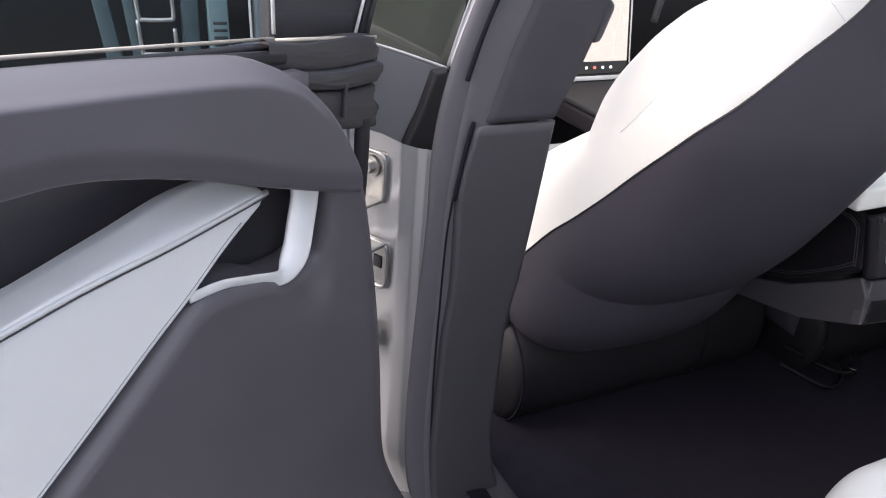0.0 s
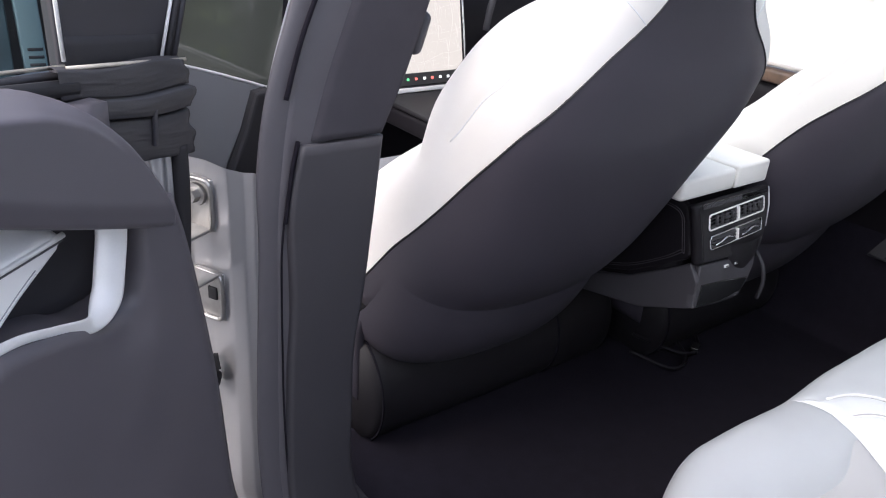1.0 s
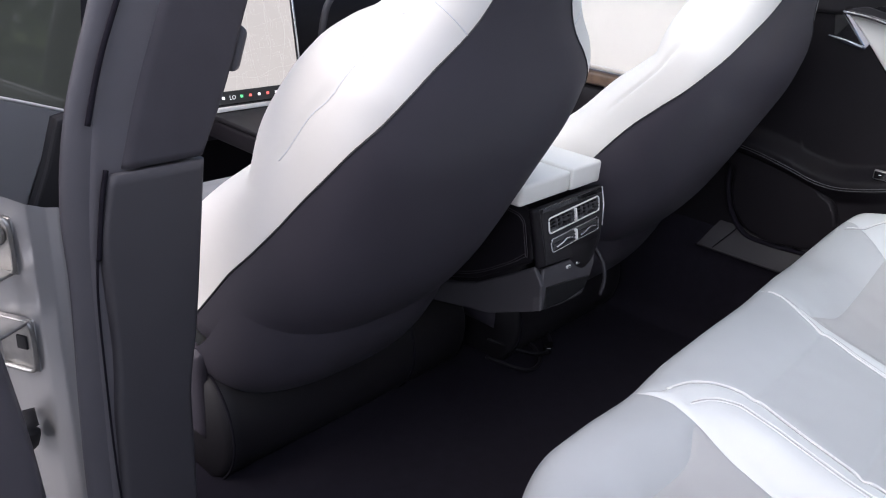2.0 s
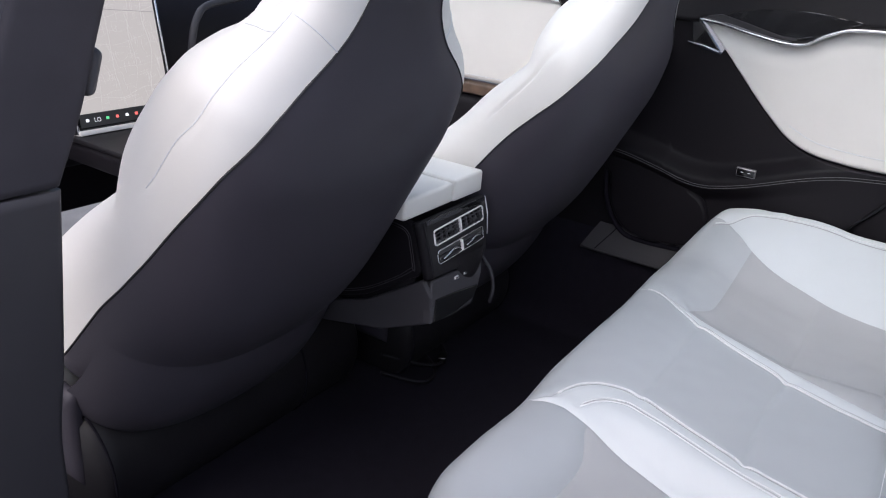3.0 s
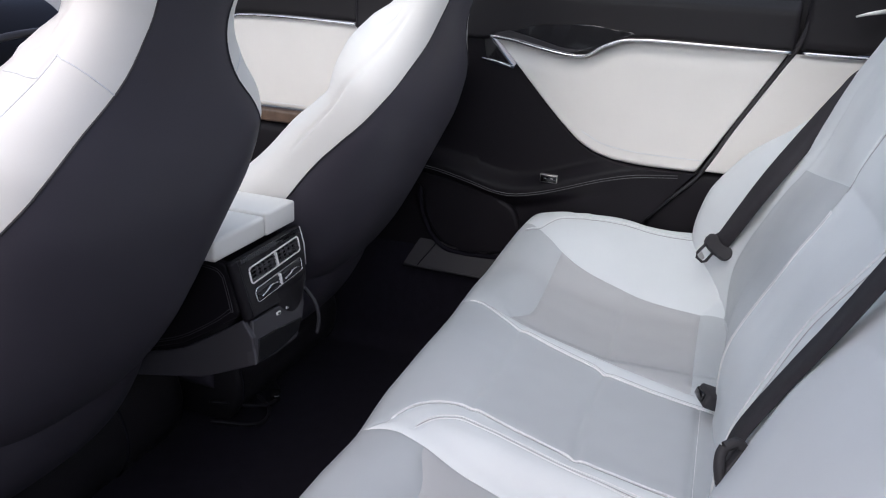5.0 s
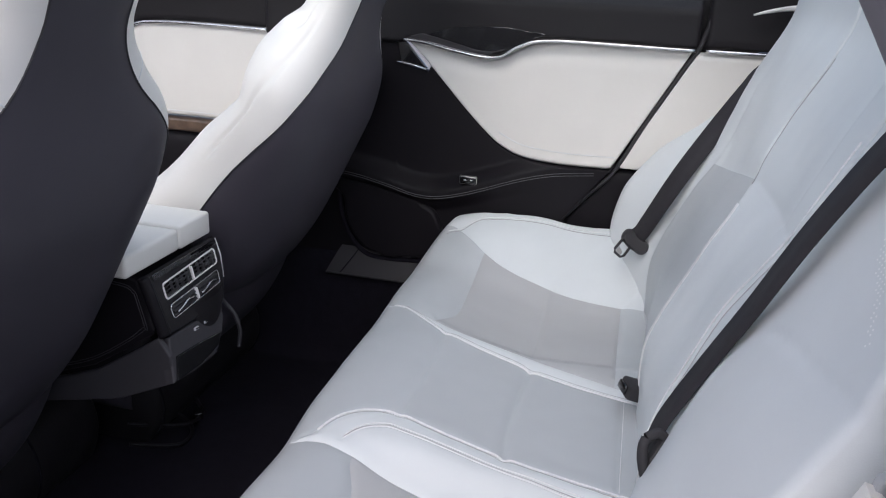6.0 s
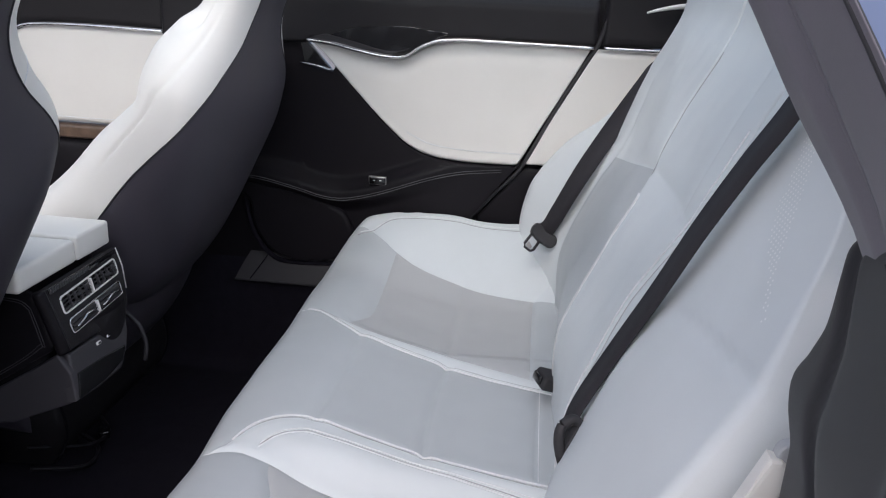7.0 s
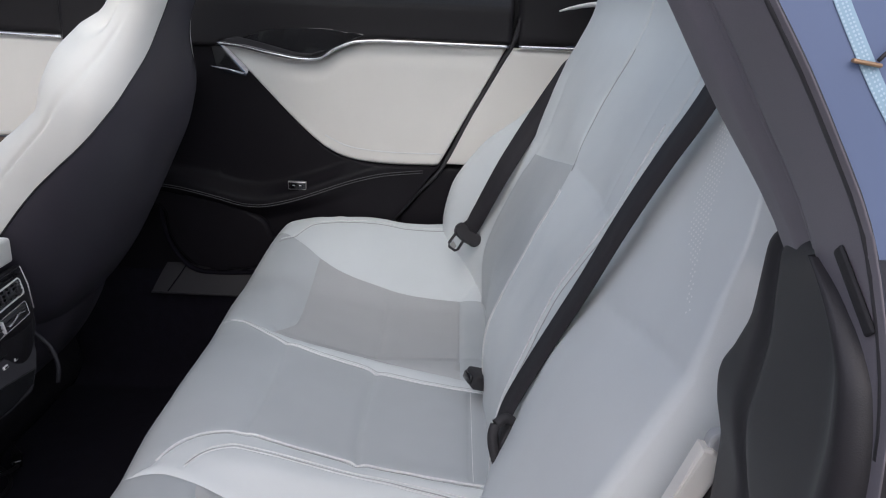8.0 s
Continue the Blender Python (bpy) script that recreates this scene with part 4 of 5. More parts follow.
    # stitched side pad over a plain lower side plate
    pad_line = [(0.30, 0.655), (0.030, 0.648), (0.006, 0.640), (-0.006, 0.618), (-0.019, 0.552), (-0.012, 0.541), (0.030, 0.513), (0.11, 0.463), (0.30, 0.395)]
    sp = plate("side_pad", pad_line, side, 0.0, 0.013, BLACK, c, 0.006, "black leather side pad with pale stitching")
    for off in (0.006, 0.0105):
        seam("side_stitch", [side(y, z, 0.0135) for y, z in ((0.060, 0.640 - off), (0.028, 0.637 - off), (0.010 + off * 0.5, 0.628 - off), (0.001 + off, 0.610), (-0.012 + off, 0.556), (-0.004 + off * 0.6, 0.545 + off), (0.035, 0.517 + off), (0.11, 0.470 + off), (0.20, 0.437 + off))], 0.0008, TRIM, sp)
    plate("side_plate", [(-0.022, 0.538), (-0.044, 0.505), (-0.046, 0.458), (-0.036, 0.448), (0.070, 0.400), (0.26, 0.36), (0.26, 0.40), (0.11, 0.452), (0.028, 0.503), (-0.013, 0.531)], side, 0.0, 0.009, TRIM, c, 0.004, "dark plastic lower side plate")
    # foot duct curling under the right corner
    def duct(a, k):
        th = -math.pi * 0.25 + a * math.pi * 0.95
        r = 1 - 0.30 * k * k
        return inv @ Vector((0.020 + 0.082 * math.cos(th) * r, 0.005 - 0.050 * math.sin(th) * r, 0.560 - 0.135 * k))
    v, f = grid(duct, 30, 14)
    mesh("foot_duct", v, f, INNER, c, "dark plastic foot duct")
    v, f = tube(spline([inv @ Vector(p) for p in ((0.150, 0.022, 0.500), (0.160, 0.010, 0.478), (0.162, -0.008, 0.455), (0.162, -0.018, 0.420), (0.160, -0.015, 0.383))], 30), 0.0045, 8)
    mesh("cover_edge", v, f, TRIM, c, "curved dark cover edge")


console()


def wiring():
    w = thing("wiring_loom", "black cable loom lying on the carpet under the console", "cable", pose(0.16, 0.10, 0.13))
    for name, pts in (("cable", ((-0.10, 0.10, 0.03), (-0.04, 0.02, 0.008), (0.03, 0.03, 0.006), (0.06, 0.10, 0.02), (0.02, 0.15, 0.04))), ("cable", ((-0.06, 0.13, 0.05), (0.02, 0.05, 0.016), (0.09, 0.04, 0.007), (0.14, 0.09, 0.02)))):
        v, f = tube(spline(pts, 40), 0.0045, 8)
        mesh(name, v, f, BLACK, w, "black rubber cable")
    box("connector", (0.035, 0.022, 0.018), (0.085, 0.045, 0.010), GLOSS, w, 0.003, 2, (0, 0, 25), "black plastic plug")


wiring()


# ---- touchscreen and dash ----
def touchscreen():
    t = thing("touchscreen", "portrait touchscreen showing a pale street map", "screen", pose(-0.035, 0.95, 0.597) @ pose(0, 0, 0, -12, 0, 0))
    glow = bpy.data.materials.new("map_display")
    glow.use_nodes = True
    nt = glow.node_tree
    b = nt.nodes["Principled BSDF"]
    b.inputs["Base Color"].default_value = (0.05, 0.05, 0.05, 1)
    b.inputs["Roughness"].default_value = 0.25
    b.inputs["Emission Color"].default_value = (0.62, 0.565, 0.51, 1)
    b.inputs["Emission Strength"].default_value = 0.60

    def lit(name, col, s):
        m = bpy.data.materials.new(name)
        m.use_nodes = True
        q = m.node_tree.nodes["Principled BSDF"]
        q.inputs["Base Color"].default_value = (0.02, 0.02, 0.02, 1)
        q.inputs["Emission Color"].default_value = (*col, 1)
        q.inputs["Emission Strength"].default_value = s
        return m
    road = lit("map_road", (0.69, 0.64, 0.59), 0.60)
    road2 = lit("map_road_dark", (0.45, 0.42, 0.40), 0.5)
    bar = lit("display_black", (0.01, 0.01, 0.01), 0.5)
    inkw = lit("display_white", (0.9, 0.9, 0.9), 0.9)
    inkr = lit("display_red", (0.9, 0.15, 0.12), 0.9)
    inkg = lit("display_green", (0.15, 0.75, 0.3), 0.8)
    W, Hh = 0.262, 0.42
    box("bezel", (W + 0.016, 0.016, Hh + 0.02), (0, 0.010, Hh / 2 + 0.03), GLOSS, t, 0.004)
    v, f = grid(lambda a, k: Vector((-W / 2 + W * a, -0.0005, 0.065 + (Hh - 0.03) * k)), 2, 2)
    disp = mesh("map_area", v, f, glow, t, "pale street map")
    v, f = grid(lambda a, k: Vector((-W / 2 + W * a, -0.0008, 0.034 + 0.032 * k)), 2, 2)
    dock = mesh("icon_bar", v, f, bar, t, "black icon bar")
    rnd = random.Random(4)
    vs, fs = [], []

    def street(pts, r):
        pts = [(max(-W / 2 + 0.001, min(W / 2 - 0.001, x)), -0.0011, max(0.068, min(Hh + 0.032, z))) for x, z in pts]
        v, f = tube(spline(pts, 3 * len(pts)), r, 4, 0.4)
        fs.extend(tuple(i + len(vs) for i in q) for q in f)
        vs.extend(v)
    for k in range(6):
        z = 0.085 + 0.062 * k
        street([(-W / 2 + W * t, z + 0.035 * t + 0.018 * noise.noise((t * 3, k * 1.7, 0))) for t in np.linspace(0, 1, 9)], 0.0007 + 0.0004 * (k % 3 == 0))
    for k in range(5):
        x = -W / 2 + 0.02 + 0.052 * k
        street([(x + 0.03 * (z - 0.25) + 0.028 * noise.noise((z * 8, k * 2.3, 4)), z) for z in np.linspace(0.07, Hh + 0.03, 12)], 0.0007 + 0.0004 * (k % 4 == 0))
    for k in range(330):
        x, z, L = rnd.uniform(-W / 2, W / 2), rnd.uniform(0.075, Hh + 0.02), rnd.uniform(0.006, 0.019)
        th = 0.13 + rnd.choice((0, math.pi / 2)) + rnd.gauss(0, 0.12)
        bend = rnd.gauss(0, 0.25)
        street([(x + L * t * math.cos(th + bend * t), z + L * t * math.sin(th + bend * t)) for t in (-1, -0.4, 0.3, 1)], 0.0006)
    tagged(mesh("street_network", vs, fs, road, disp), kind="stuff")
    v, f = tube([(-W / 2, -0.0012, 0.30), (-0.03, -0.0012, 0.305), (W / 2, -0.0012, 0.292)], 0.0022, 4, 0.3)
    mesh("street_line", v, f, road2, disp)
    box("position_mark", (0.005, 0.001, 0.007), (-0.055, -0.0016, 0.245), inkr, disp, 0.0004, 1)
    for k, m in enumerate((inkw, None, inkg, inkr, inkw, inkr, inkw, inkw)):
        if m:
            box("dock_icon", (0.0072, 0.001, 0.0072), (-0.112 + 0.027 * k, -0.0016, 0.050), m, dock, 0.002, 2)
    cu = bpy.data.curves.new("temperature_text", "FONT")
    cu.body, cu.size, cu.align_x = "LO", 0.0145, "CENTER"
    tx = new("temperature_text", cu)
    tx.data.materials.append(inkw)
    tx.parent = dock
    tx.matrix_basis = pose(-0.085, -0.0020, 0.0445, 90, 0, 0)
    for sg in (-1, 1):
        box("chrome_edge", (0.006, 0.018, Hh + 0.02), (sg * (W / 2 + 0.009), 0.006, Hh / 2 + 0.03), CHROME, t, 0.002, 2, (0, 0, 0), "polished edge strip")
    box("lower_trim", (W + 0.02, 0.03, 0.012), (0, 0.005, 0.022), WHITE, t, 0.003)


def dashboard():
    d = thing("dashboard", "black dashboard across the front of the cabin", "dashboard", pose(0, 1.1, 0.5))
    inv = d.matrix_basis.inverted()

    def fn(a, k):
        th = math.pi * (0.02 + 0.95 * k)
        return inv @ Vector((-0.74 + 1.48 * a, 1.25 - 0.20 * math.sin(th) + 0.05 * (2 * a - 1) ** 2, 0.72 + 0.27 * -math.cos(th)))
    v, f = grid(fn, 40, 30)
    mesh("top_pad", v, f, BLACK, d)
    box("front_wall", (1.5, 0.04, 0.7), tuple(inv @ Vector((0, 1.30, 0.65))), BLACK, d, 0.01)
    box("lower_shelf", (0.34, 0.42, 0.05), tuple(inv @ Vector((-0.02, 0.82, 0.575))), BLACK, d, 0.012)
    box("shelf_edge", (0.34, 0.40, 0.012), tuple(inv @ Vector((-0.02, 0.80, 0.607))), INNER, d, 0.004)
    # instrument hood beside the screen, and the passenger side curve
    v, f = tube(spline([inv @ Vector(p) for p in ((0.190, 0.99, 0.76), (0.193, 0.98, 0.828), (0.213, 0.985, 0.868), (0.255, 1.0, 0.893), (0.34, 1.01, 0.905), (0.45, 1.02, 0.915), (0.7, 1.05, 0.92))], 40), 0.010, 8)
    mesh("dash_piping", v, f, TRIM, d)
    # steering column stalk
    v, f = tube(spline([inv @ Vector(p) for p in ((-0.36, 1.0, 0.80), (-0.32, 0.90, 0.79), (-0.30, 0.82, 0.78))], 12), 0.018, 10)
    mesh("column", v, f, BLACK, d)


touchscreen()
dashboard()


# ---- pillar between the left doors ----
def rounded_column(name, rows, mat, parent, inv, y1, r=0.02, label="", n=60):
    """A column: rows of (z, x_left, x_right, y_rear), with rounded rear corners."""
    fl = [pw(*[(q[0], q[k]) for q in rows]) for k in (1, 2, 3)]
    z0, z1 = rows[0][0], rows[-1][0]

    def fn(a, k):
        z = z0 + (z1 - z0) * k
        xa, xb, ya = fl[0](z), fl[1](z), fl[2](z)
        pts = [(xa + 0.002, y1)]
        for i in range(6):
            th = math.pi + math.pi / 2 * i / 5
            pts.append((xa + r + r * math.cos(th), ya + r + r * math.sin(th)))
        for i in range(6):
            th = 1.5 * math.pi + math.pi / 2 * i / 5
            pts.append((xb - r + r * math.cos(th), ya + r + r * math.sin(th)))
        pts.append((xb - 0.002, y1))
        i = round(a * (len(pts) - 1))
        return inv @ Vector((*pts[i], z))
    v, f = grid(fn, 13, n)
    nv = n + 1
    f.append(tuple(i * nv for i in range(14)))
    f.append(tuple(i * nv + n for i in range(14)))
    return mesh(name, v, f, mat, parent, label)


def b_pillar():
    p = thing("door_pillar", "dark trimmed pillar between front and rear door", "pillar", pose(-0.82, 0.18, 0.1), kind="structure")
    inv = p.matrix_basis.inverted()
    rounded_column("lower_trim", [(0.0, -0.80, -0.66, 0.098), (0.12, -0.852, -0.722, 0.098), (0.305, -0.873, -0.762, 0.098), (0.47, -0.872, -0.762, 0.098), (0.59, -0.865, -0.747, 0.098), (0.72, -0.868, -0.734, 0.098), (0.819, -0.852, -0.725, 0.098)], TRIM, p, inv, 0.15, 0.010, "dark grey plastic lower cover")
    rounded_column("upper_trim", [(0.823, -0.834, -0.722, 0.102), (0.90, -0.812, -0.688, 0.102), (0.98, -0.783, -0.660, 0.102), (1.15, -0.715, -0.60, 0.10), (1.40, -0.605, -0.50, 0.08)], SUEDE, p, inv, 0.14, 0.014, "charcoal fabric upper cover")
    rounded_column("frame_trim", [(0.0, -0.835, -0.72, 0.109), (0.12, -0.870, -0.76, 0.109), (0.33, -0.892, -0.80, 0.109), (0.70, -0.888, -0.80, 0.109), (0.82, -0.876, -0.80, 0.109), (0.90, -0.863, -0.77, 0.109), (1.0, -0.833, -0.74, 0.109), (1.15, -0.772, -0.68, 0.108), (1.40, -0.665, -0.56, 0.090)], FRAME, p, inv, 0.15, 0.016, "grey plastic frame beside the seal")
    for r, m, pts in ((0.0030, CARPET, ((-0.8525, 0.826), (-0.860, 0.793), (-0.866, 0.756), (-0.8715, 0.717))), (0.0014, CARPET, ((-0.8715, 0.717), (-0.876, 0.66), (-0.877, 0.55), (-0.876, 0.40), (-0.868, 0.25), (-0.85, 0.12)))):
        v, f = tube(spline([inv @ Vector((x, 0.1035 if r > 0.002 else 0.1075, z)) for x, z in pts], 30), r, 8)
        mesh("trim_gap", v, f, m, p, "dark gap beside the lower cover")
    v, f = tube(spline([inv @ Vector((x + 0.005, 0.106, z)) for x, z in ((-0.823, 1.02), (-0.845, 0.967), (-0.859, 0.926), (-0.872, 0.880))], 30), 0.0032, 8)
    mesh("seal_slot", v, f, CARPET, p, "dark slot between seal and frame")
    # seal lips
    for dx, r, m in ((0.018, 0.024, FRAME),):
        v, f = tube(spline([inv @ Vector((x + dx, y, z)) for x, y, z in ((-0.855, 0.118, 0.10), (-0.895, 0.118, 0.20), (-0.908, 0.118, 0.332), (-0.906, 0.118, 0.49), (-0.898, 0.118, 0.675), (-0.898, 0.118, 0.782), (-0.883, 0.118, 0.88), (-0.852, 0.118, 0.977), (-0.79, 0.118, 1.15), (-0.68, 0.10, 1.40))], 70), r, 14, 0.30, (0, 1, 0))
        mesh("seal_lip", v, f, m, p, "grey rubber door seal")
    # painted jamb
    prof = [(-0.885, 0.135), (-0.893, 0.150), (-0.905, 0.158), (-0.918, 0.180), (-0.930, 0.225), (-0.945, 0.250), (-0.985, 0.262), (-1.0, 0.30)]

    def jamb(a, k):
        kk = a * (len(prof) - 1)
        i = min(int(kk), len(prof) - 2)
        x, y = [prof[i][n] + (prof[i + 1][n] - prof[i][n]) * (kk - i) for n in (0, 1)]
        z = 0.10 + 0.675 * k
        return inv @ Vector((x + 0.035 * step(0.25, 0.10, z), y, z))
    v, f = grid(jamb, 42, 30)
    mesh("jamb", v, f, SILVER, p, "silver painted door jamb")
    # window frame side of the front door and its black corner pieces
    def R(u, z, n):
        return inv @ Vector((u, 0.262 - n, z))
    plate("door_edge_panel", [(-0.955, 0.90), (-0.828, 0.858), (-0.850, 0.835), (-0.893, 0.738), (-0.905, 0.736), (-0.952, 0.765), (-0.985, 0.78), (-0.985, 0.91)], R, 0.0, 0.012, SILVER, p, 0.003, "silver satin front door edge")
    plate("corner_cap", [(-0.850, 0.856), (-0.830, 0.860), (-0.822, 0.80), (-0.829, 0.714), (-0.862, 0.722), (-0.897, 0.735), (-0.888, 0.752), (-0.868, 0.80)], R, 0.006, 0.030, RUBBER, p, 0.006, "dark rubber corner cap")
    for pts in (((-0.960, 0.902), (-0.90, 0.884), (-0.824, 0.858)), ((-0.824, 0.856), (-0.812, 0.90), (-0.795, 0.955), (-0.77, 1.03))):
        v, f = tube(spline([R(x, z, 0.012) for x, z in pts], 20), 0.0020, 8)
        mesh("window_moulding", v, f, SATIN if pts[0][0] < -0.9 else BODY, p, "satin metal window moulding")
    v, f = grid(lambda a, k: inv @ Vector((-0.965 + (0.165 + 0.02 * k) * a + 0.01 * k, 0.33 - 0.06 * a, 0.895 - 0.048 * a + (0.30 + 0.05 * a) * k)), 6, 8)
    g = mesh("door_glass", v, f, GLASSY, p, "dark front door glass, base lifted for reflected foliage")
    v, f = tube(spline([R(x, z, 0.02) for x, z in ((-0.815, 0.86), (-0.80, 0.91), (-0.775, 0.98), (-0.75, 1.06))], 20), 0.012, 8)
    mesh("frame_lip", v, f, BODY, p)
    # hinges
    for z, y, upper in ((0.712, 0.236, True), (0.575, 0.222, False)):
        m = inv @ pose(-0.935 + 0.25 * (0.236 - y), y, z, 0, 0, 26)
        hg = box("hinge", (0.006, 0.056, 0.078), (0, 0, 0), STEEL, p, 0.003, 3, (0, 0, 0), "zinc plated door hinge")
        hg.data.transform(m @ pose(-0.003, 0, 0))
        v, f = tube(spline([m @ Vector(q) for q in ((-0.008, 0.026, 0.036), (-0.008, -0.010, 0.037), (-0.008, -0.022, 0.034), (-0.008, -0.027, 0.022), (-0.008, -0.027, -0.022), (-0.008, -0.022, -0.034), (-0.008, -0.010, -0.037), (-0.008, 0.026, -0.036))], 40), 0.0036, 8)
        mesh("hinge_rim", v, f, STEEL, hg)
        arm = box("hinge_arm", (0.095, 0.048, 0.005), (0, 0, 0), STEEL, hg, 0.002, 2)
        arm.data.transform(m @ pose(-0.052, 0.0, -0.036 if upper else 0.036))
        if upper:
            for nm, seg, r1, r2, dp, off in (("washer", 24, 0.0165, 0.0155, 0.004, -0.009), ("bolt", 6, 0.0105, 0.0095, 0.014, -0.015)):
                bm = bmesh.new()
                bmesh.ops.create_cone(bm, cap_ends=True, segments=seg, radius1=r1, radius2=r2, depth=dp)
                bm.transform(m @ pose(off, -0.002, 0.014) @ pose(0, 0, 0, 0, -90, 0))
                part(nm, bm, STEEL, hg, "", smooth=False)
        else:
            for at, size in (((-0.0065, -0.008, 0.004), (0.004, 0.016, 0.020)), ((-0.0065, 0.014, 0.016), (0.005, 0.006, 0.008))):
                o = box("hinge_slot", size, (0, 0, 0), RUBBER, hg, 0.0012, 2)
                o.data.transform(m @ pose(*at))
    v, f = tube(spline([inv @ Vector(q) for q in ((-0.945, 0.215, 0.475), (-0.948, 0.198, 0.45), (-0.945, 0.215, 0.425))], 12), 0.014, 10)
    mesh("cable_boot", v, f, RUBBER, p, "black rubber cable boot")
    # belt guide on the inner side
    box("belt_guide", (0.022, 0.040, 0.060), tuple(inv @ Vector((-0.664, 0.13, 0.950))), TRIM, p, 0.011, 4, (8, 12, 0), "dark plastic belt guide")


b_pillar()


# ---- left rear door, open ----
def open_door():
    d = thing("rear_door", "open rear door with black soft panel and white wedge", "car door", pose(-0.955, 0.215, 0.0, 0, 0, math.degrees(math.atan2(-0.49, -0.87))))

    def F(u, z, n):
        return Vector((u, n, z))
    # upper soft ledge
    top = pw((0.197, 0.801), (0.211, 0.835), (0.230, 0.868), (0.247, 0.893), (0.264, 0.914), (0.283, 0.934), (0.302, 0.948), (0.347, 0.965), (0.431, 0.975), (0.499, 0.981), (0.539, 0.984), (0.562, 0.986), (1.10, 1.03))
    bot = pw((0.197, 0.798), (0.235, 0.810), (0.274, 0.823), (0.341, 0.847), (0.416, 0.875), (0.468, 0.891), (0.514, 0.901), (0.543, 0.904), (0.576, 0.904), (1.10, 0.865))

    def ledge(u, z):
        k = max(0.0, (z - (top(u) - 0.021)) / 0.021)
        return 0.166 - 0.056 * (0.5 * k * min(k, 0.3) / 0.3 + 0.5 * k * k) * step(0.25, 0.36, u) - 0.006 * step(bot(u) + 0.03, bot(u), z)
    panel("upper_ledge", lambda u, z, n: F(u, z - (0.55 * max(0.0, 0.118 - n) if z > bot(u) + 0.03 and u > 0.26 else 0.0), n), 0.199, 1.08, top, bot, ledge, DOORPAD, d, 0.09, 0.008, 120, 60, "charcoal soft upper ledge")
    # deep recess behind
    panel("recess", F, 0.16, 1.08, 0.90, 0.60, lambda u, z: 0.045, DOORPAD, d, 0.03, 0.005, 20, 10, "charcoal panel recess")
    # white wedge and its satin cap
    wt = pw((0.300, 0.817), (0.36, 0.808), (0.419, 0.800), (0.502, 0.792), (0.574, 0.781), (1.08, 0.70))
    wb = pw((0.300, 0.812), (0.356, 0.774), (0.399, 0.739), (0.447, 0.704), (0.492, 0.669), (0.530, 0.640), (0.565, 0.614), (0.80, 0.44), (1.08, 0.42))
    panel("wedge_pad", F, 0.303, 1.08, wt, wb, lambda u, z: 0.118, WEDGE, d, 0.06, 0.005, 60, 26, "white leather wedge pad")
    for off, m in ((0.005, THREAD), (0.0085, SEAM)):
        v, f = tube([F(u, wb(u) + off, 0.1175) for u in np.linspace(0.335, 0.80, 50)], 0.0010, 6)
        mesh("wedge_stitch", v, f, m, d)
    ct = pw((0.300, 0.823), (0.33, 0.841), (0.38, 0.840), (0.466, 0.822), (0.518, 0.810), (0.565, 0.800), (1.08, 0.725))
    panel("armrest_cap", F, 0.302, 1.08, ct, lambda u: wt(u) + 0.003, lambda u, z: 0.122 - 0.022 * step(wt(u) + 0.008, ct(u), z), SATIN, d, 0.014, 0.004, 50, 14, "satin metal armrest cap")
    for z0, n0, r, m in ((0.0050, 0.1215, 0.0030, SATIN), (-0.0004, 0.1185, 0.0022, STITCH)):
        v, f = tube([F(u, wt(u) + z0, n0) for u in np.linspace(0.304, 1.07, 60)], r, 8)
        mesh("cap_bead" if m is SATIN else "cap_groove", v, f, m, d)
    # lower panel
    pt = pw((0.10, 0.812), (0.206, 0.812), (0.216, 0.785), (0.236, 0.722), (0.262, 0.705), (0.295, 0.705), (0.330, 0.722), (0.392, 0.732), (0.402, 0.730), (0.447, 0.698), (0.492, 0.663), (0.530, 0.634), (0.565, 0.608), (0.80, 0.436), (1.08, 0.415))

    def lower(a, k):
        z0 = 0.16
        e = pw((0.16, 0.000), (0.21, 0.026), (0.290, 0.064), (0.318, 0.075), (0.357, 0.084), (0.546, 0.105), (0.683, 0.127), (0.764, 0.144), (0.812, 0.158))
        # columns fan out from the front edge
        uu = a
        zt = pt(0.158 + 0.92 * uu)
        z = z0 + (zt - z0) * k
        ue = e(z)
        u = ue + (1.08 - ue) * uu
        n = 0.118 + 0.004 * step(0.2, 0.5, z) - 0.012 * step(0.20, 0.23, u) * step(0.64, 0.70, z) * step(0.30, 0.22, u)
        if uu < 0.014:
            n -= 0.006 * (1 - uu / 0.014) ** 2
        return F(u, z, n)
    v, f = grid(lower, 80, 30)
    w = 31
    base = len(v)
    v += [F(q.x, q.z, 0.0) for q in v[:w]]
    f += [(i, i + 1, base + i + 1, base + i) for i in range(30)]
    top_row = [i * w + 30 for i in range(81)]
    base2 = len(v)
    v += [F(v[i].x, v[i].z, 0.05) for i in top_row]
    f += [(top_row[i], top_row[i + 1], base2 + i + 1, base2 + i) for i in range(80)]
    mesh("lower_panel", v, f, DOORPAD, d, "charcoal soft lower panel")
    # pull handle
    v, f = tube(spline([F(u, z, n) for u, z, n in ((0.232, 0.850, 0.104), (0.238, 0.800, 0.109), (0.249, 0.765, 0.113), (0.262, 0.734, 0.117), (0.286, 0.717, 0.120), (0.327, 0.730, 0.119), (0.362, 0.738, 0.117), (0.398, 0.736, 0.112))], 90), lambda t: 0.0150 - 0.0055 * step(0.42, 0.60, t) - 0.0042 * step(0.60, 0.74, t), 18, 0.24, (0.7, 0.7, 0.1))
    mesh("pull_handle", v, f, SATIN, d, "satin metal pull handle")
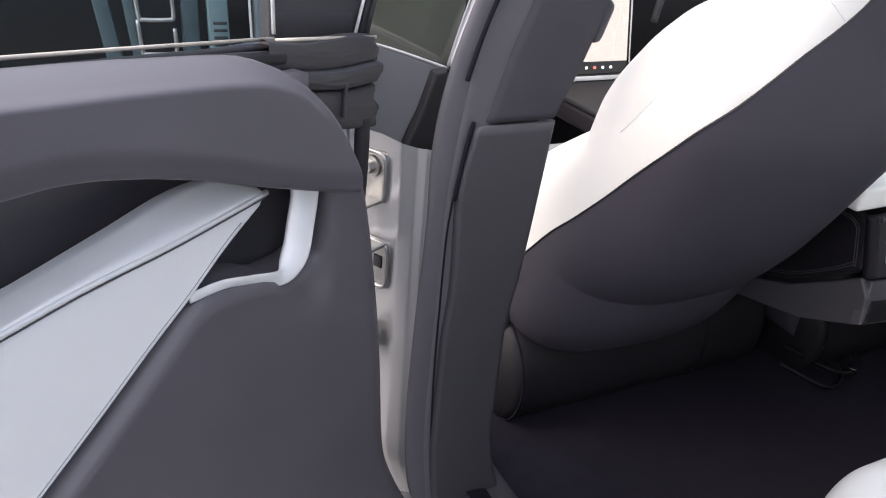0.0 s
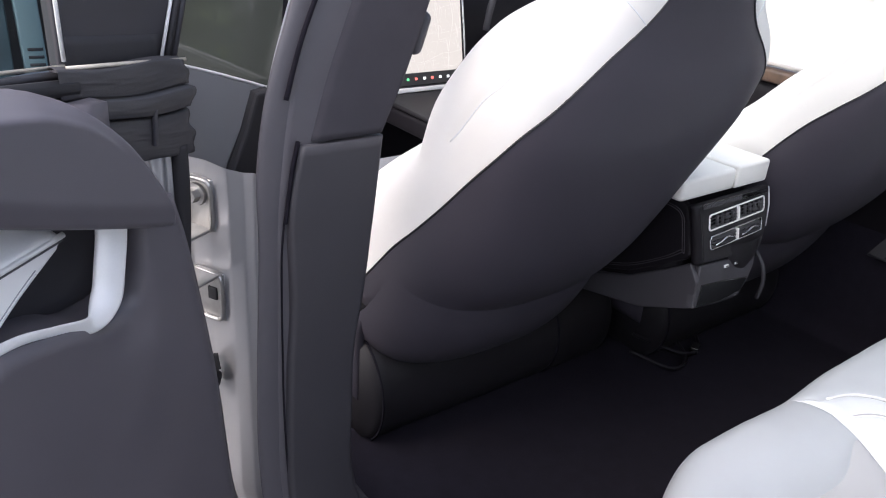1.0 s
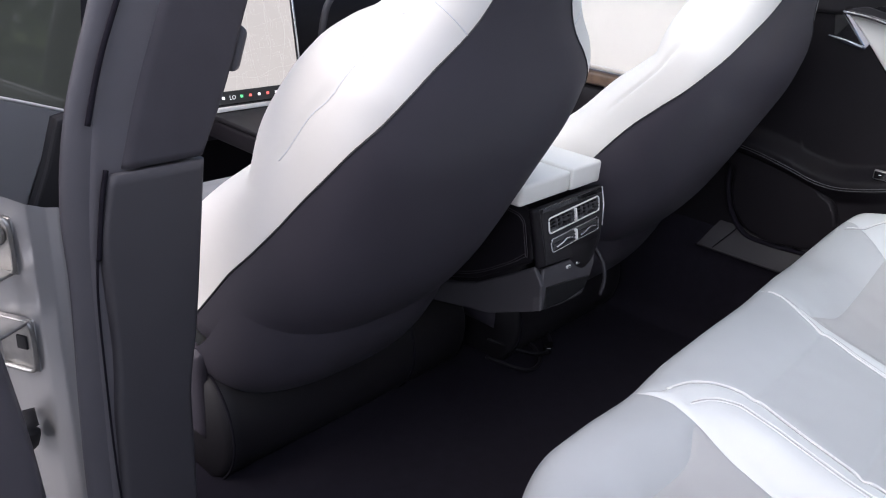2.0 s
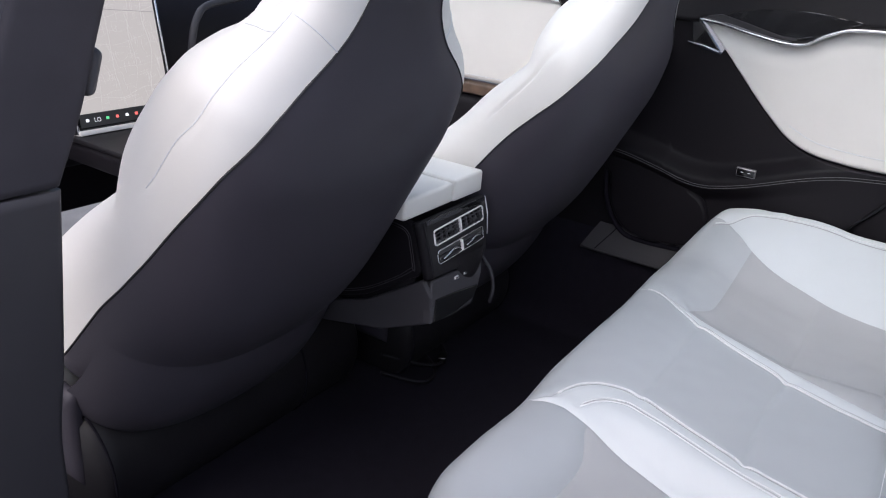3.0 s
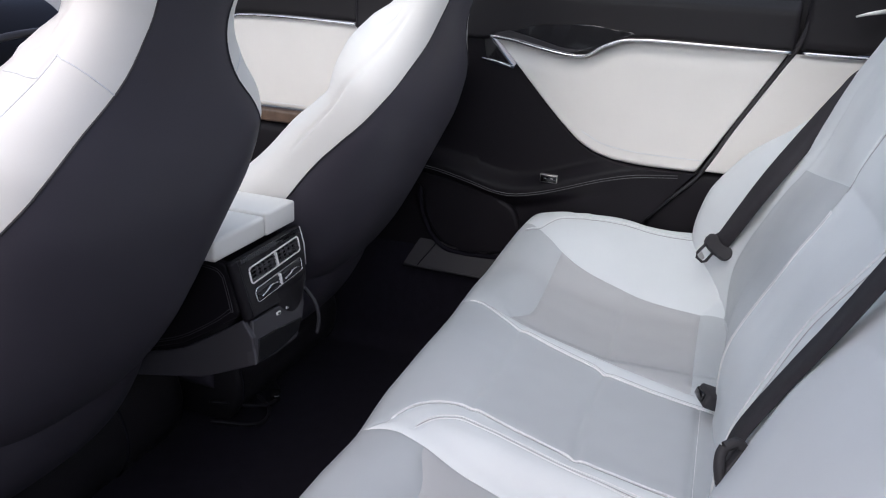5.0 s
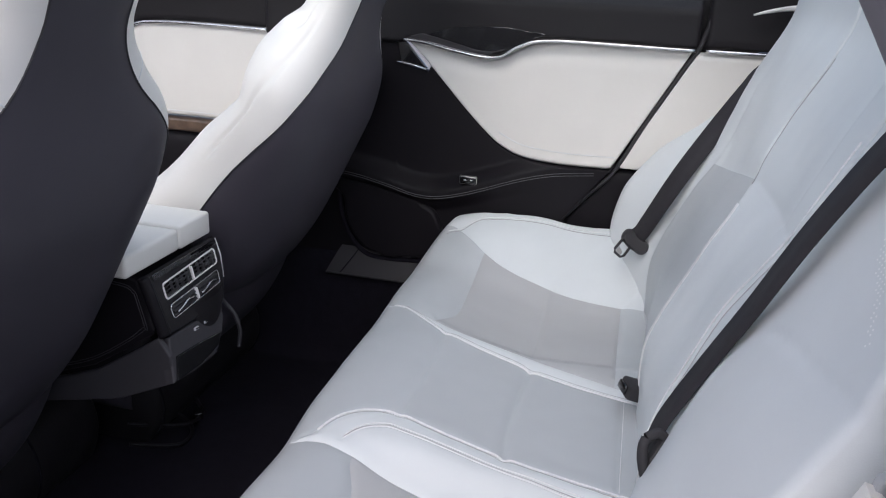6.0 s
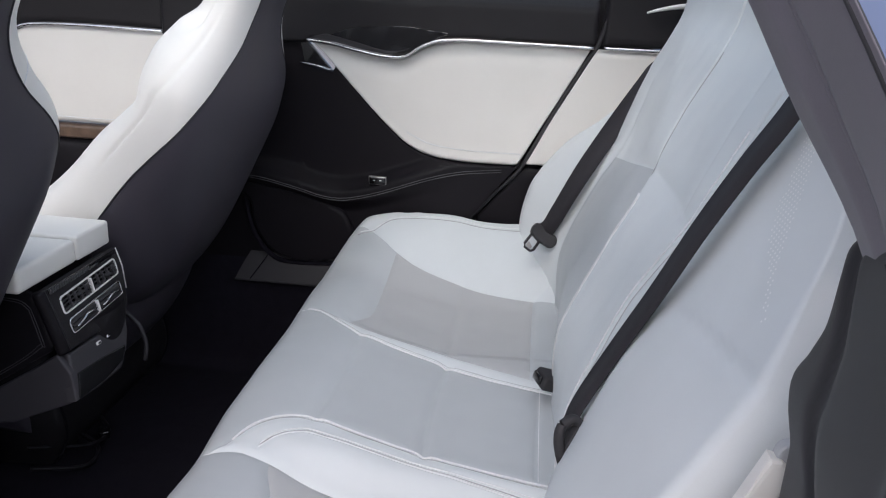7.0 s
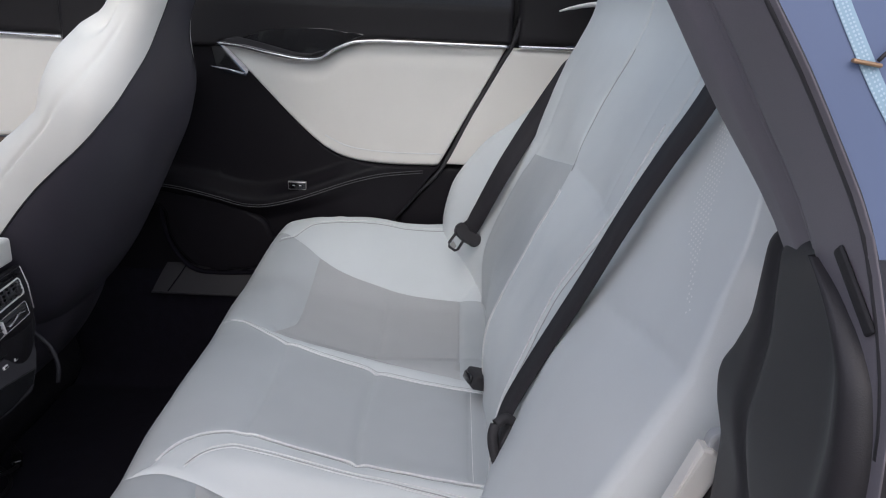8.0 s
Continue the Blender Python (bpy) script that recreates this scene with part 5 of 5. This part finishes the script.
    panel("handle_well", F, 0.20, 0.42, 0.80, 0.70, lambda u, z: 0.060, TRIM, d, 0.02, 0.004, 10, 8)
    # door core, rubber boot and window
    box("door_core", (0.95, 0.060, 0.58), (0.605, -0.02, 0.55), BODY, d, 0.02, 3, (0, 0, 0), "painted outer door body")
    # folded boot at the front edge of the window sill: three flat layers
    def boot(a, k):
        lay = [(0.0, 0.30, 0.012, 0.002), (0.30, 0.50, 0.018, 0.002), (0.50, 1.0, 0.011, 0.004)]
        k0, k1, base, bulge = next(q for q in lay if k <= q[1] + 1e-6)
        t = (k - k0) / (k1 - k0)
        n = base * step(0.0, 0.06, t) + bulge * math.sin(math.pi * min(1, t)) ** 0.7 - 0.008 * step(0.94, 1.0, t)
        n += 0.0012 * noise.noise((a * 3, k * 7, 3.0)) + 0.0006 * noise.noise((a * 6, k * 40, 5.0))
        u = 0.004 + 0.19 * a + (0.004 * math.sin(k * 12 + 1) + 0.003 * math.sin(k * 31)) * (1 - a)
        return F(u, 0.918 - 0.124 * k + 0.085 * 0.19 * a + 0.0025 * math.sin(a * 7 + k * 5), n)
    v, f = grid(boot, 30, 90)
    base = len(v)
    v += [F(q.x, q.z, -0.05) for q in v[:91]]
    f += [(i, i + 1, base + i + 1, base + i) for i in range(90)]
    mesh("rubber_boot", v, f, SEALMAT, d, "folded black rubber boot")
    for nm, size, at in (("boot_bracket", (0.006, 0.006, 0.046), (0.071, 0.017, 0.846)), ("boot_bracket", (0.046, 0.006, 0.005), (0.093, 0.017, 0.870))):
        box(nm, size, at, TRIM, d, 0.0018, 2, (0, -6, 0))
    panel("shut_face", F, 0.034, 0.095, 0.815, 0.62, lambda u, z: 0.004 + 0.003 * math.sin(u * 260), SILVER, d, 0.02, 0.002, 24, 8, "silver painted shut face")
    v, f = tube(spline([F(0.022, 0.81, 0.006), F(0.024, 0.76, 0.008), F(0.028, 0.70, 0.008), F(0.034, 0.62, 0.006)], 30), 0.011, 10)
    mesh("edge_gasket", v, f, RUBBER, d, "black rubber edge gasket")
    v, f = tube([F(0.004, 0.915, 0.010), F(0.09, 0.924, 0.008), F(0.176, 0.932, 0.006)], 0.0024, 8)
    mesh("sill_strip", v, f, TAN, d, "thin tan sill strip")
    v, f = tube([F(0.172, 0.932, -0.002), F(0.35, 0.946, -0.002), F(0.477, 0.955, -0.003), F(1.05, 0.99, -0.006)], 0.0022, 8)
    mesh("glass_channel", v, f, TAN, d, "pale window channel strip")
    v, f = tube([F(0.17, 0.912, 0.008), F(0.35, 0.930, 0.010), F(0.477, 0.939, 0.010), F(1.05, 0.974, 0.010)], 0.009, 8)
    mesh("window_wiper", v, f, RUBBER, d)
    panel("sill_cover", F, 0.165, 1.05, lambda u: 0.922 + 0.062 * (u - 0.17), 0.80, lambda u, z: 0.002, BLACK, d, 0.03, 0.003, 12, 8, "black sill cover under the window")
    v, f = grid(lambda a, k: F(0.172 + 0.87 * a, 0.93 + 0.42 * k, -0.012 - 0.10 * k * k), 6, 10)
    g = mesh("window_glass", v, f, TINT, d, "tinted window glass")
    g.visible_shadow = False
    # dark fixed panel in front of the glass with slanted frame
    plate("divider_panel", [(0.018, 0.900), (0.168, 0.912), (0.168, 1.10), (-0.06, 1.10), (-0.010, 0.985)], F, -0.03, -0.012, TRIM, d, 0.003, "black fixed window divider")
    v, f = tube([F(0.168, 0.936, -0.006), F(0.166, 1.02, -0.010), F(0.16, 1.25, -0.05)], 0.0024, 8)
    mesh("divider_strip", v, f, SATIN, d)
    for du, r, m in ((0.0, 0.0045, RUBBER), (-0.011, 0.0042, TRIM), (0.010, 0.0022, SATIN)):
        v, f = tube([F(0.018 + du, 0.914, -0.006), F(-0.010 + du, 0.979, -0.010), F(-0.05 + du, 1.07, -0.02)], r, 8)
        mesh("frame_seal", v, f, m, d)
    panel("lower_divider", F, 0.022, 0.166, lambda u: 0.942 + 0.11 * u, 0.905, lambda u, z: -0.008, RUBBER, d, 0.01, 0.002, 8, 6, "dark lower band of the divider")


open_door()


# ---- rear door opening, left ----
def c_pillar():
    p = thing("rear_pillar", "dark trimmed pillar behind the rear door opening", "pillar", pose(-0.85, -0.92, 0.5), kind="structure")
    inv = p.matrix_basis.inverted()
    inner = pw((0.60, -0.96), (0.90, -0.955), (1.00, -0.943), (1.03, -0.930), (1.099, -0.883), (1.141, -0.858), (1.30, -0.76), (1.40, -0.70))
    outer = pw((0.60, -0.915), (0.955, -0.912), (1.026, -0.908), (1.060, -0.903), (1.107, -0.882), (1.143, -0.862), (1.30, -0.775), (1.40, -0.715))
    xin = pw((0.6, -0.80), (1.0, -0.785), (1.14, -0.775), (1.4, -0.62))
    xout = pw((0.6, -0.95), (1.0, -0.935), (1.06, -0.917), (1.14, -0.896), (1.4, -0.72))

    def post(a, k):
        z = 0.60 + 0.80 * k
        prof = [(0.0, 0.05), (0.0, 0.0), (0.12, -0.006), (0.30, -0.004), (0.42, 0.006), (0.46, 0.010), (0.50, 0.004), (0.62, -0.006), (0.80, -0.004), (0.92, -0.002), (1.0, 0.0), (0.9, 0.004), (0.5, 0.02), (0.0, 0.043)]
        kk = a * (len(prof) - 1)
        i = min(int(kk), len(prof) - 2)
        w, dy = [prof[i][n] + (prof[i + 1][n] - prof[i][n]) * (kk - i) for n in (0, 1)]
        x = xin(z) + (xout(z) - xin(z)) * w
        y = inner(z) + (outer(z) - inner(z)) * w - dy
        return inv @ Vector((x, y, z))
    v, f = grid(post, 78, 60)
    mesh("frame_trim", v, f, POST, p, "grey rubber-edged door frame trim")

    def rail(w, dy, r, z0, mat, name):
        pts = [Vector((xin(z) + (xout(z) - xin(z)) * w, inner(z) + (outer(z) - inner(z)) * w - dy, z)) for z in np.linspace(z0, 1.38, 40)]
        v, f = tube([inv @ q for q in pts], r, 8)
        mesh(name, v, f, mat, p)
    rail(0.455, 0.002, 0.0026, 1.035, POST, "seal_ridge")
    rail(0.95, 0.0005, 0.0022, 0.99, SEALMAT, "edge_bead")
    # dark side cover with a wavy front edge
    def C(u, z, n):
        return inv @ Vector((u, -0.925 + n, z))
    xl = pw((0.70, -0.758), (0.895, -0.755), (0.915, -0.738), (0.928, -0.734), (0.955, -0.752), (0.984, -0.768), (1.010, -0.771), (1.022, -0.773), (1.032, -0.782), (1.040, -0.806), (1.046, -0.845))
    xr = pw((0.70, -0.900), (0.90, -0.925), (0.98, -0.927), (1.01, -0.921), (1.024, -0.910), (1.038, -0.890), (1.046, -0.872))

    def cover(a, k):
        z = 0.70 + 0.346 * k
        w = min(max((a * 40 - 1) / 38, 0), 1)
        x = xl(z) + (xr(z) - xl(z)) * w
        y = -0.925 + 0.021 * w - 0.004 * math.exp(-((w - 0.45 + 0.3 * step(0.85, 1.04, z)) / 0.05) ** 2) + 0.004 * math.exp(-((w - 0.93) / 0.06) ** 2)
        y -= 0.006 * max(0, 1 - w / 0.06) ** 2 + 0.006 * max(0, 1 - (1 - w) / 0.04) ** 2
        if a < 0.5 / 40 or a > 39.5 / 40:
            y -= 0.030
        return inv @ Vector((x, y, z))
    v, f = grid(cover, 40, 80)
    mesh("side_cover", v, f, SIDE, p, "dark plastic side cover with a wavy edge")
    box("latch_slot", (0.0065, 0.002, 0.034), tuple(inv @ Vector((-0.905, -0.9035, 1.045))), RUBBER, p, 0.0012, 2, (-10, 43, 0))
    def S(u, z, n):
        return inv @ Vector((-0.735 - n, u, z))
    plate("white_side_edge", [(-0.890, 0.778), (-0.908, 0.830), (-0.924, 0.872), (-0.932, 0.870), (-0.942, 0.861), (-0.928, 0.829), (-0.908, 0.770)], S, -0.006, 0.006, WHITE, p, 0.004, "white plastic seat side edge")
    plate("latch_knob", [(-0.928, 0.866), (-0.930, 0.876), (-0.935, 0.880), (-0.942, 0.880), (-0.944, 0.872), (-0.942, 0.862)], S, -0.008, 0.001, GREY, p, 0.003, "pale grey plastic latch knob", 30)
    plate("anchor_cover", [(-0.944, 0.862), (-0.952, 0.866), (-0.985, 0.82), (-0.985, 0.75), (-0.906, 0.75), (-0.9295, 0.829)], S, -0.03, 0.010, RUBBER, p, 0.005, "black plastic anchor cover")



c_pillar()


def quarter_panel():
    # Added to stop sun leaking in behind the pillar; the tail is unseen.
    def fn(a, k):
        z = 0.28 + 0.72 * k
        return Vector((-0.93 + 0.03 * k * k + 0.05 * a * a, -0.965 - 1.1 * a, z))
    v, f = grid(fn, 16, 10)
    tagged(mesh("wall_quarter", v, f, BODY), "painted rear quarter panel of the car", "car body", kind="structure")
    v, f = grid(lambda a, k: Vector((-0.9 + 1.8 * a, -2.06, 0.28 + 0.62 * k)), 8, 6)
    tagged(mesh("wall_tail", v, f, BODY), "unseen painted tail that closes the car's rear", "car body", kind="structure")


quarter_panel()


# ---- seat belts ----
def belt(label, pts, face, width=0.047):
    b = thing("seat_belt", label, "seat belt", pose(*pts[0]), "rear seat belts")
    inv = b.matrix_basis.inverted()
    line = spline([Vector(q) for q in pts], 60)

    def ribbon(a, k):
        i = min(int(k * 59), 58)
        d = (line[i + 1] - line[i]).normalized()
        nrm = Vector(face).normalized()
        s = d.cross(nrm).normalized()
        off = [(-0.5, -0.0007), (-0.5, 0.0007), (0.5, 0.0007), (0.5, -0.0007)][round(a * 4) % 4]
        return inv @ (line[i].lerp(line[i + 1], k * 59 - i) + s * width * off[0] + nrm * off[1])
    v, f = grid(ribbon, 4, 59, True)
    mesh("webbing", v, f, BELT, b, "black belt webbing")
    return b, inv


def frame_of(at, across, up):
    """A local frame at a point: u along across, z along up, and a third axis out of both."""
    x = Vector(across).normalized()
    n = x.cross(Vector(up)).normalized()
    z = n.cross(x).normalized()
    return lambda u, w, k: Vector(at) + x * u + z * w + n * k


def flat_tongue(b, inv, at, across, up):
    """Two rounded lobes on a bar across the webbing, with a slotted metal plate hanging from it."""
    T = frame_of(at, across, up)
    rim = [(-0.034, 0.0), (-0.031, 0.013), (-0.020, 0.017), (-0.008, 0.012), (0.006, 0.011), (0.018, 0.016), (0.030, 0.012), (0.034, -0.001), (0.028, -0.014), (0.014, -0.016), (0.0, -0.018), (-0.016, -0.016), (-0.029, -0.012)]
    tb = plate("tongue_body", rim, lambda u, w, k: inv @ T(u, w, k), -0.007, 0.009, RUBBER, b, 0.005, "black plastic belt tongue", 44)
    ring = [(-0.014, -0.010), (-0.015, -0.040), (-0.010, -0.047), (0.006, -0.047), (0.011, -0.040), (0.010, -0.010)]
    v, f = tube([inv @ T(u - 0.012, w, 0.001) for u, w in ring], 0.0032, 6)
    mesh("tongue_plate", v, f, RUBBER, tb, "slotted metal tongue plate in black plastic")
    plate("plate_face", [(-0.022, -0.030), (-0.022, -0.044), (-0.008, -0.044), (-0.008, -0.036)], lambda u, w, k: inv @ T(u, w, k), -0.0008, 0.0012, STEEL, tb, 0.0004)


def loop_tongue(b, inv, at, across, up):
    """An upright loop that the webbing runs through, its metal blades below."""
    T = frame_of(at, across, up)
    loop = [(-0.010, 0.026), (0.004, 0.030), (0.014, 0.018), (0.016, -0.004), (0.012, -0.022), (0.0, -0.029), (-0.012, -0.022), (-0.016, -0.002), (-0.015, 0.016), (-0.010, 0.026)]
    v, f = tube(spline([inv @ T(u, w, 0) for u, w in loop], 44), 0.0062, 10, cap=False)
    tb = mesh("tongue_body", v, f, RUBBER, b, "black plastic belt tongue")
    plate("tongue_web", [(-0.010, 0.004), (0.006, 0.022), (0.013, 0.012), (0.013, -0.006), (0.008, -0.024), (-0.008, -0.024), (-0.012, -0.012)], lambda u, w, k: inv @ T(u, w, k), -0.004, 0.006, RUBBER, tb, 0.002)
    for u0, u1 in ((-0.012, -0.022), (0.010, 0.009)):
        plate("tongue_blade", [(u0 - 0.003, -0.024), (u0 + 0.003, -0.026), (u1 + 0.004, -0.056), (u1 - 0.001, -0.060), (u1 - 0.004, -0.055)], lambda u, w, k: inv @ T(u, w, k), -0.001, 0.001, STEEL, tb, 0.0004, "metal tongue blade")


far_belt = belt("black seat belt hanging down the white backrest", [(0.50, -1.07, 1.02), (0.462, -1.005, 1.00), (0.455, -0.975, 0.96), (0.470, -0.928, 0.875), (0.465, -0.868, 0.765), (0.520, -0.817, 0.635), (0.545, -0.802, 0.600), (0.560, -0.822, 0.560), (0.560, -0.850, 0.515)], (-0.7, 0.6, 0.35), 0.046)
flat_tongue(*far_belt, (0.512, -0.803, 0.606), (0.08, -0.80, -0.60), (0.42, -0.42, 0.80))
near_belt = belt("black seat belt slanting across the white backrest", [(-0.485, -1.03, 1.17), (-0.463, -0.985, 1.056), (-0.443, -0.960, 0.997), (-0.426, -0.930, 0.926), (-0.409, -0.901, 0.849), (-0.375, -0.866, 0.751), (-0.374, -0.834, 0.677), (-0.394, -0.833, 0.652)], (-0.12, 0.9, 0.4), 0.042)
loop_tongue(*near_belt, (-0.405, -0.834, 0.652), (0.40, -0.91, 0.05), (0.28, 0.14, 0.95))


def buckle():
    b = thing("belt_buckle", "black belt buckle tucked between seat cushion and backrest", "belt buckle", pose(0.06, -0.84, 0.47))
    box("housing", (0.045, 0.075, 0.028), (0, 0, 0.012), RUBBER, b, 0.006, 3, (18, 0, 20))
    box("release_button", (0.030, 0.008, 0.016), (-0.012, 0.036, 0.024), GLOSS, b, 0.003, 2, (18, 0, 20))


buckle()


# ---- rear glass ----
def rear_glass():
    g = thing("rear_window", "rear glass with dotted edge, painted blue for reflected sky", "car window", pose(0.0, -1.7, 1.0))
    # Reflected sky is painted into the panes as a blue base colour.
    pane_m = material("sky_reflection_glass", (0.115, 0.15, 0.25), 0.30, vary=0.05, scale=2, spec=0.25)
    dots = material("pale_blue_ceramic", (0.27, 0.40, 0.50), 0.5)

    def G(x, z, n=0.0):
        return Vector((x, 0.2 + 0.45 * step(0.45, 1.0, x) + n, z - 1.0))
    v, f = grid(lambda a, k: G(-0.75 + 1.75 * a, 0.55 + 0.85 * k), 40, 10)
    mesh("pane", v, f, pane_m, g, "glass pane painted the blue of reflected sky").visible_shadow = False
    return pane_m, dots


def quarter_glass(pane_m, dots):
    q = thing("quarter_window", "fixed quarter glass painted sky-reflection blue, with dotted edge and terminal clip", "car window", pose(-0.845, -1.2, 1.1))
    inv = q.matrix_basis.inverted()

    def Q(y, z, n=0.0):
        dz = z - 1.10
        return inv @ Vector((-0.845 + 0.35 * dz + 1.2 * dz * abs(dz) + 0.10 * max(0, -0.95 - y) - n, y, z))
    front = pw((0.955, -0.930), (1.026, -0.926), (1.060, -0.920), (1.107, -0.898), (1.143, -0.878), (1.30, -0.790), (1.40, -0.730))
    v, f = grid(lambda a, k: Q(front(0.985 + 0.41 * k) - 0.9 * a, 0.985 + 0.41 * k), 30, 40)
    mesh("pane", v, f, pane_m, q, "glass pane painted the blue of reflected sky").visible_shadow = False
    band = [(-0.9065, 1.165), (-0.9125, 1.146), (-0.9200, 1.128), (-0.9290, 1.109), (-0.9420, 1.087), (-0.96, 1.06)]
    line = spline([Vector((y, z, 0)) for y, z in band], 60)
    v, f = grid(lambda a, k: Q(line[round(a * 59)].x - 0.0075 * (k - 0.3), line[round(a * 59)].y, 0.0006), 59, 3)
    bd = mesh("ceramic_band", v, f, dots, q, "pale blue dotted edge band")
    vs, fs = [], []
    for i in range(60):
        for row in range(3):
            c = line[i]
            y, z, b0 = c.x + 0.0014 - 0.0021 * row, c.y + 0.0009 * (row % 2), len(vs)
            vs += [Q(y + 0.00055 * math.cos(k * math.pi / 3), z + 0.00055 * math.sin(k * math.pi / 3), 0.0010) for k in range(6)]
            fs.append(tuple(b0 + k for k in range(6)))
    tagged(mesh("dots", vs, fs, material("white_blue_dot", (0.40, 0.53, 0.62), 0.5), bd), kind="stuff")
    clip = box("terminal_clip", (0.003, 0.0125, 0.0019), tuple(Q(-0.924, 1.1195, 0.003)), CLIP, q, 0.0008, 2, (8, 0, 0), "brown terminal clip")
    v, f = tube(spline([Q(-0.928, 1.1205, 0.004), Q(-0.932, 1.125, 0.006), Q(-0.940, 1.129, 0.006), Q(-0.955, 1.132, 0.004)], 16), 0.0009, 6)
    mesh("lead_wire", v, f, RUBBER, clip)


quarter_glass(*rear_glass())


# ---- outside: rack and wall ahead of the open door, hedge behind the car ----
def outside():
    # The left wall's shade is put into its near-black colour.
    wall_m = material("shade_black_wall", (0.0065, 0.0065, 0.008), 0.7, vary=0.3, scale=3)
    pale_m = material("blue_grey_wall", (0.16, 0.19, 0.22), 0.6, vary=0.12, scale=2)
    post_m = material("grey_blue_post", (0.055, 0.082, 0.092), 0.5, vary=0.15, scale=12)
    w = tagged(box("wall_dark", (3.2, 0.15, 2.4), (-2.35, 3.2, 1.04), wall_m, None, 0.01), "wall ahead of the car, coloured near black for shade", "wall", kind="structure")
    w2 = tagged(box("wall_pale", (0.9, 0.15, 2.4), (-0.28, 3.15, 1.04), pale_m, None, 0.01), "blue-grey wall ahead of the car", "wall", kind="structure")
    rack = thing("equipment_rack", "grey-blue posts and bent steel tubes of a rack", "rack", pose(-1.155, 2.735, -0.16))
    for x, wd, h, tilt in ((-0.17, 0.055, 0.72, -7), (-0.075, 0.04, 0.70, -5), (0.14, 0.06, 0.74, 2)):
        box("post", (wd, 0.06, 2 * h), (x, 0, h), post_m, rack, 0.006, 2, (0, tilt, 0))
    lab = box("label_post", (0.075, 0.07, 1.36), (0.235, -0.01, 0.68), material("pale_blue_box", (0.13, 0.19, 0.20), 0.5, vary=0.1), rack, 0.008)
    for k in range(4):
        box("label_line", (0.05, 0.002, 0.010), (0.24, -0.047, 0.55 + 0.026 * k), RUBBER, lab, 0.0008, 1)
    for z in (0.52, 0.64):
        v, f = tube(spline([(-0.05, -0.05, z + 0.12), (-0.045, -0.05, z + 0.01), (-0.03, -0.05, z), (0.06, -0.05, z), (0.075, -0.05, z + 0.012), (0.075, -0.05, z + 0.09)], 30), 0.008, 8)
        mesh("bent_tube", v, f, STEEL, rack, "bent bright steel tube")
    leaf = material("hedge_leaf", (0.10, 0.135, 0.05), 0.6, vary=0.5, scale=9)
    vs, fs = [], []
    rnd = random.Random(7)
    for k in range(16000):
        a = rnd.random()
        x = -6.5 + 9.0 * a
        y = -5.6 + rnd.gauss(0, 0.25) - 0.4 * math.sin(a * 9)
        top = 1.9 + 0.5 * noise.noise((a * 11, 0.2, 0.7))
        z = -0.16 + top * rnd.random() ** 0.8
        n = Vector((rnd.gauss(0, 1), rnd.gauss(0, 1), rnd.gauss(0.4, 1))).normalized()
        t = n.orthogonal().normalized() * rnd.uniform(0.05, 0.11)
        q = n.cross(t) * 0.5
        c = Vector((x, y, z))
        b0 = len(vs)
        vs += [c - t, c + q, c + t, c - q]
        fs.append((b0, b0 + 1, b0 + 2, b0 + 3))
    tagged(mesh("hedge", vs, fs, leaf, smooth=False), "green leafy hedge standing behind the car", "hedge", kind="stuff")


outside()


# ---- perforated strip in the outer backrest ----
def perforation():
    hole = material("perforation_rims", (0.80, 0.81, 0.81), 0.6)
    inv = bench.matrix_basis.inverted()
    vs, fs = [], []
    edge = pw((0.905, -0.620), (0.926, -0.588), (0.95, -0.560), (0.99, -0.526), (1.02, -0.502), (1.06, -0.474))
    width = pw((0.905, 0.006), (0.926, 0.010), (0.94, 0.030), (0.97, 0.038), (1.0, 0.030), (1.06, 0.022))
    for i in range(46):
        z = 1.055 - 0.0034 * i
        for j in range(9):
            x = edge(z) + 0.0062 * j + 0.0031 * (i % 2)
            if 0.0062 * j < width(z):
                p = back_point(x, z, skin_of_left(x, z) + 0.0008)
                up = back_point(x, z + 0.001, skin_of_left(x, z + 0.001) + 0.0008) - p
                rt = back_point(x + 0.001, z, skin_of_left(x + 0.001, z) + 0.0008) - p
                b0 = len(vs)
                vs += [inv @ (p + 0.9 * (1.6 * rt * math.cos(q * math.pi / 3) + up * math.sin(q * math.pi / 3))) for q in range(6)]
                fs.append(tuple(b0 + q for q in range(6)))
    tagged(mesh("perforation", vs, fs, hole, lb), "fine perforated strip", kind="stuff")


perforation()
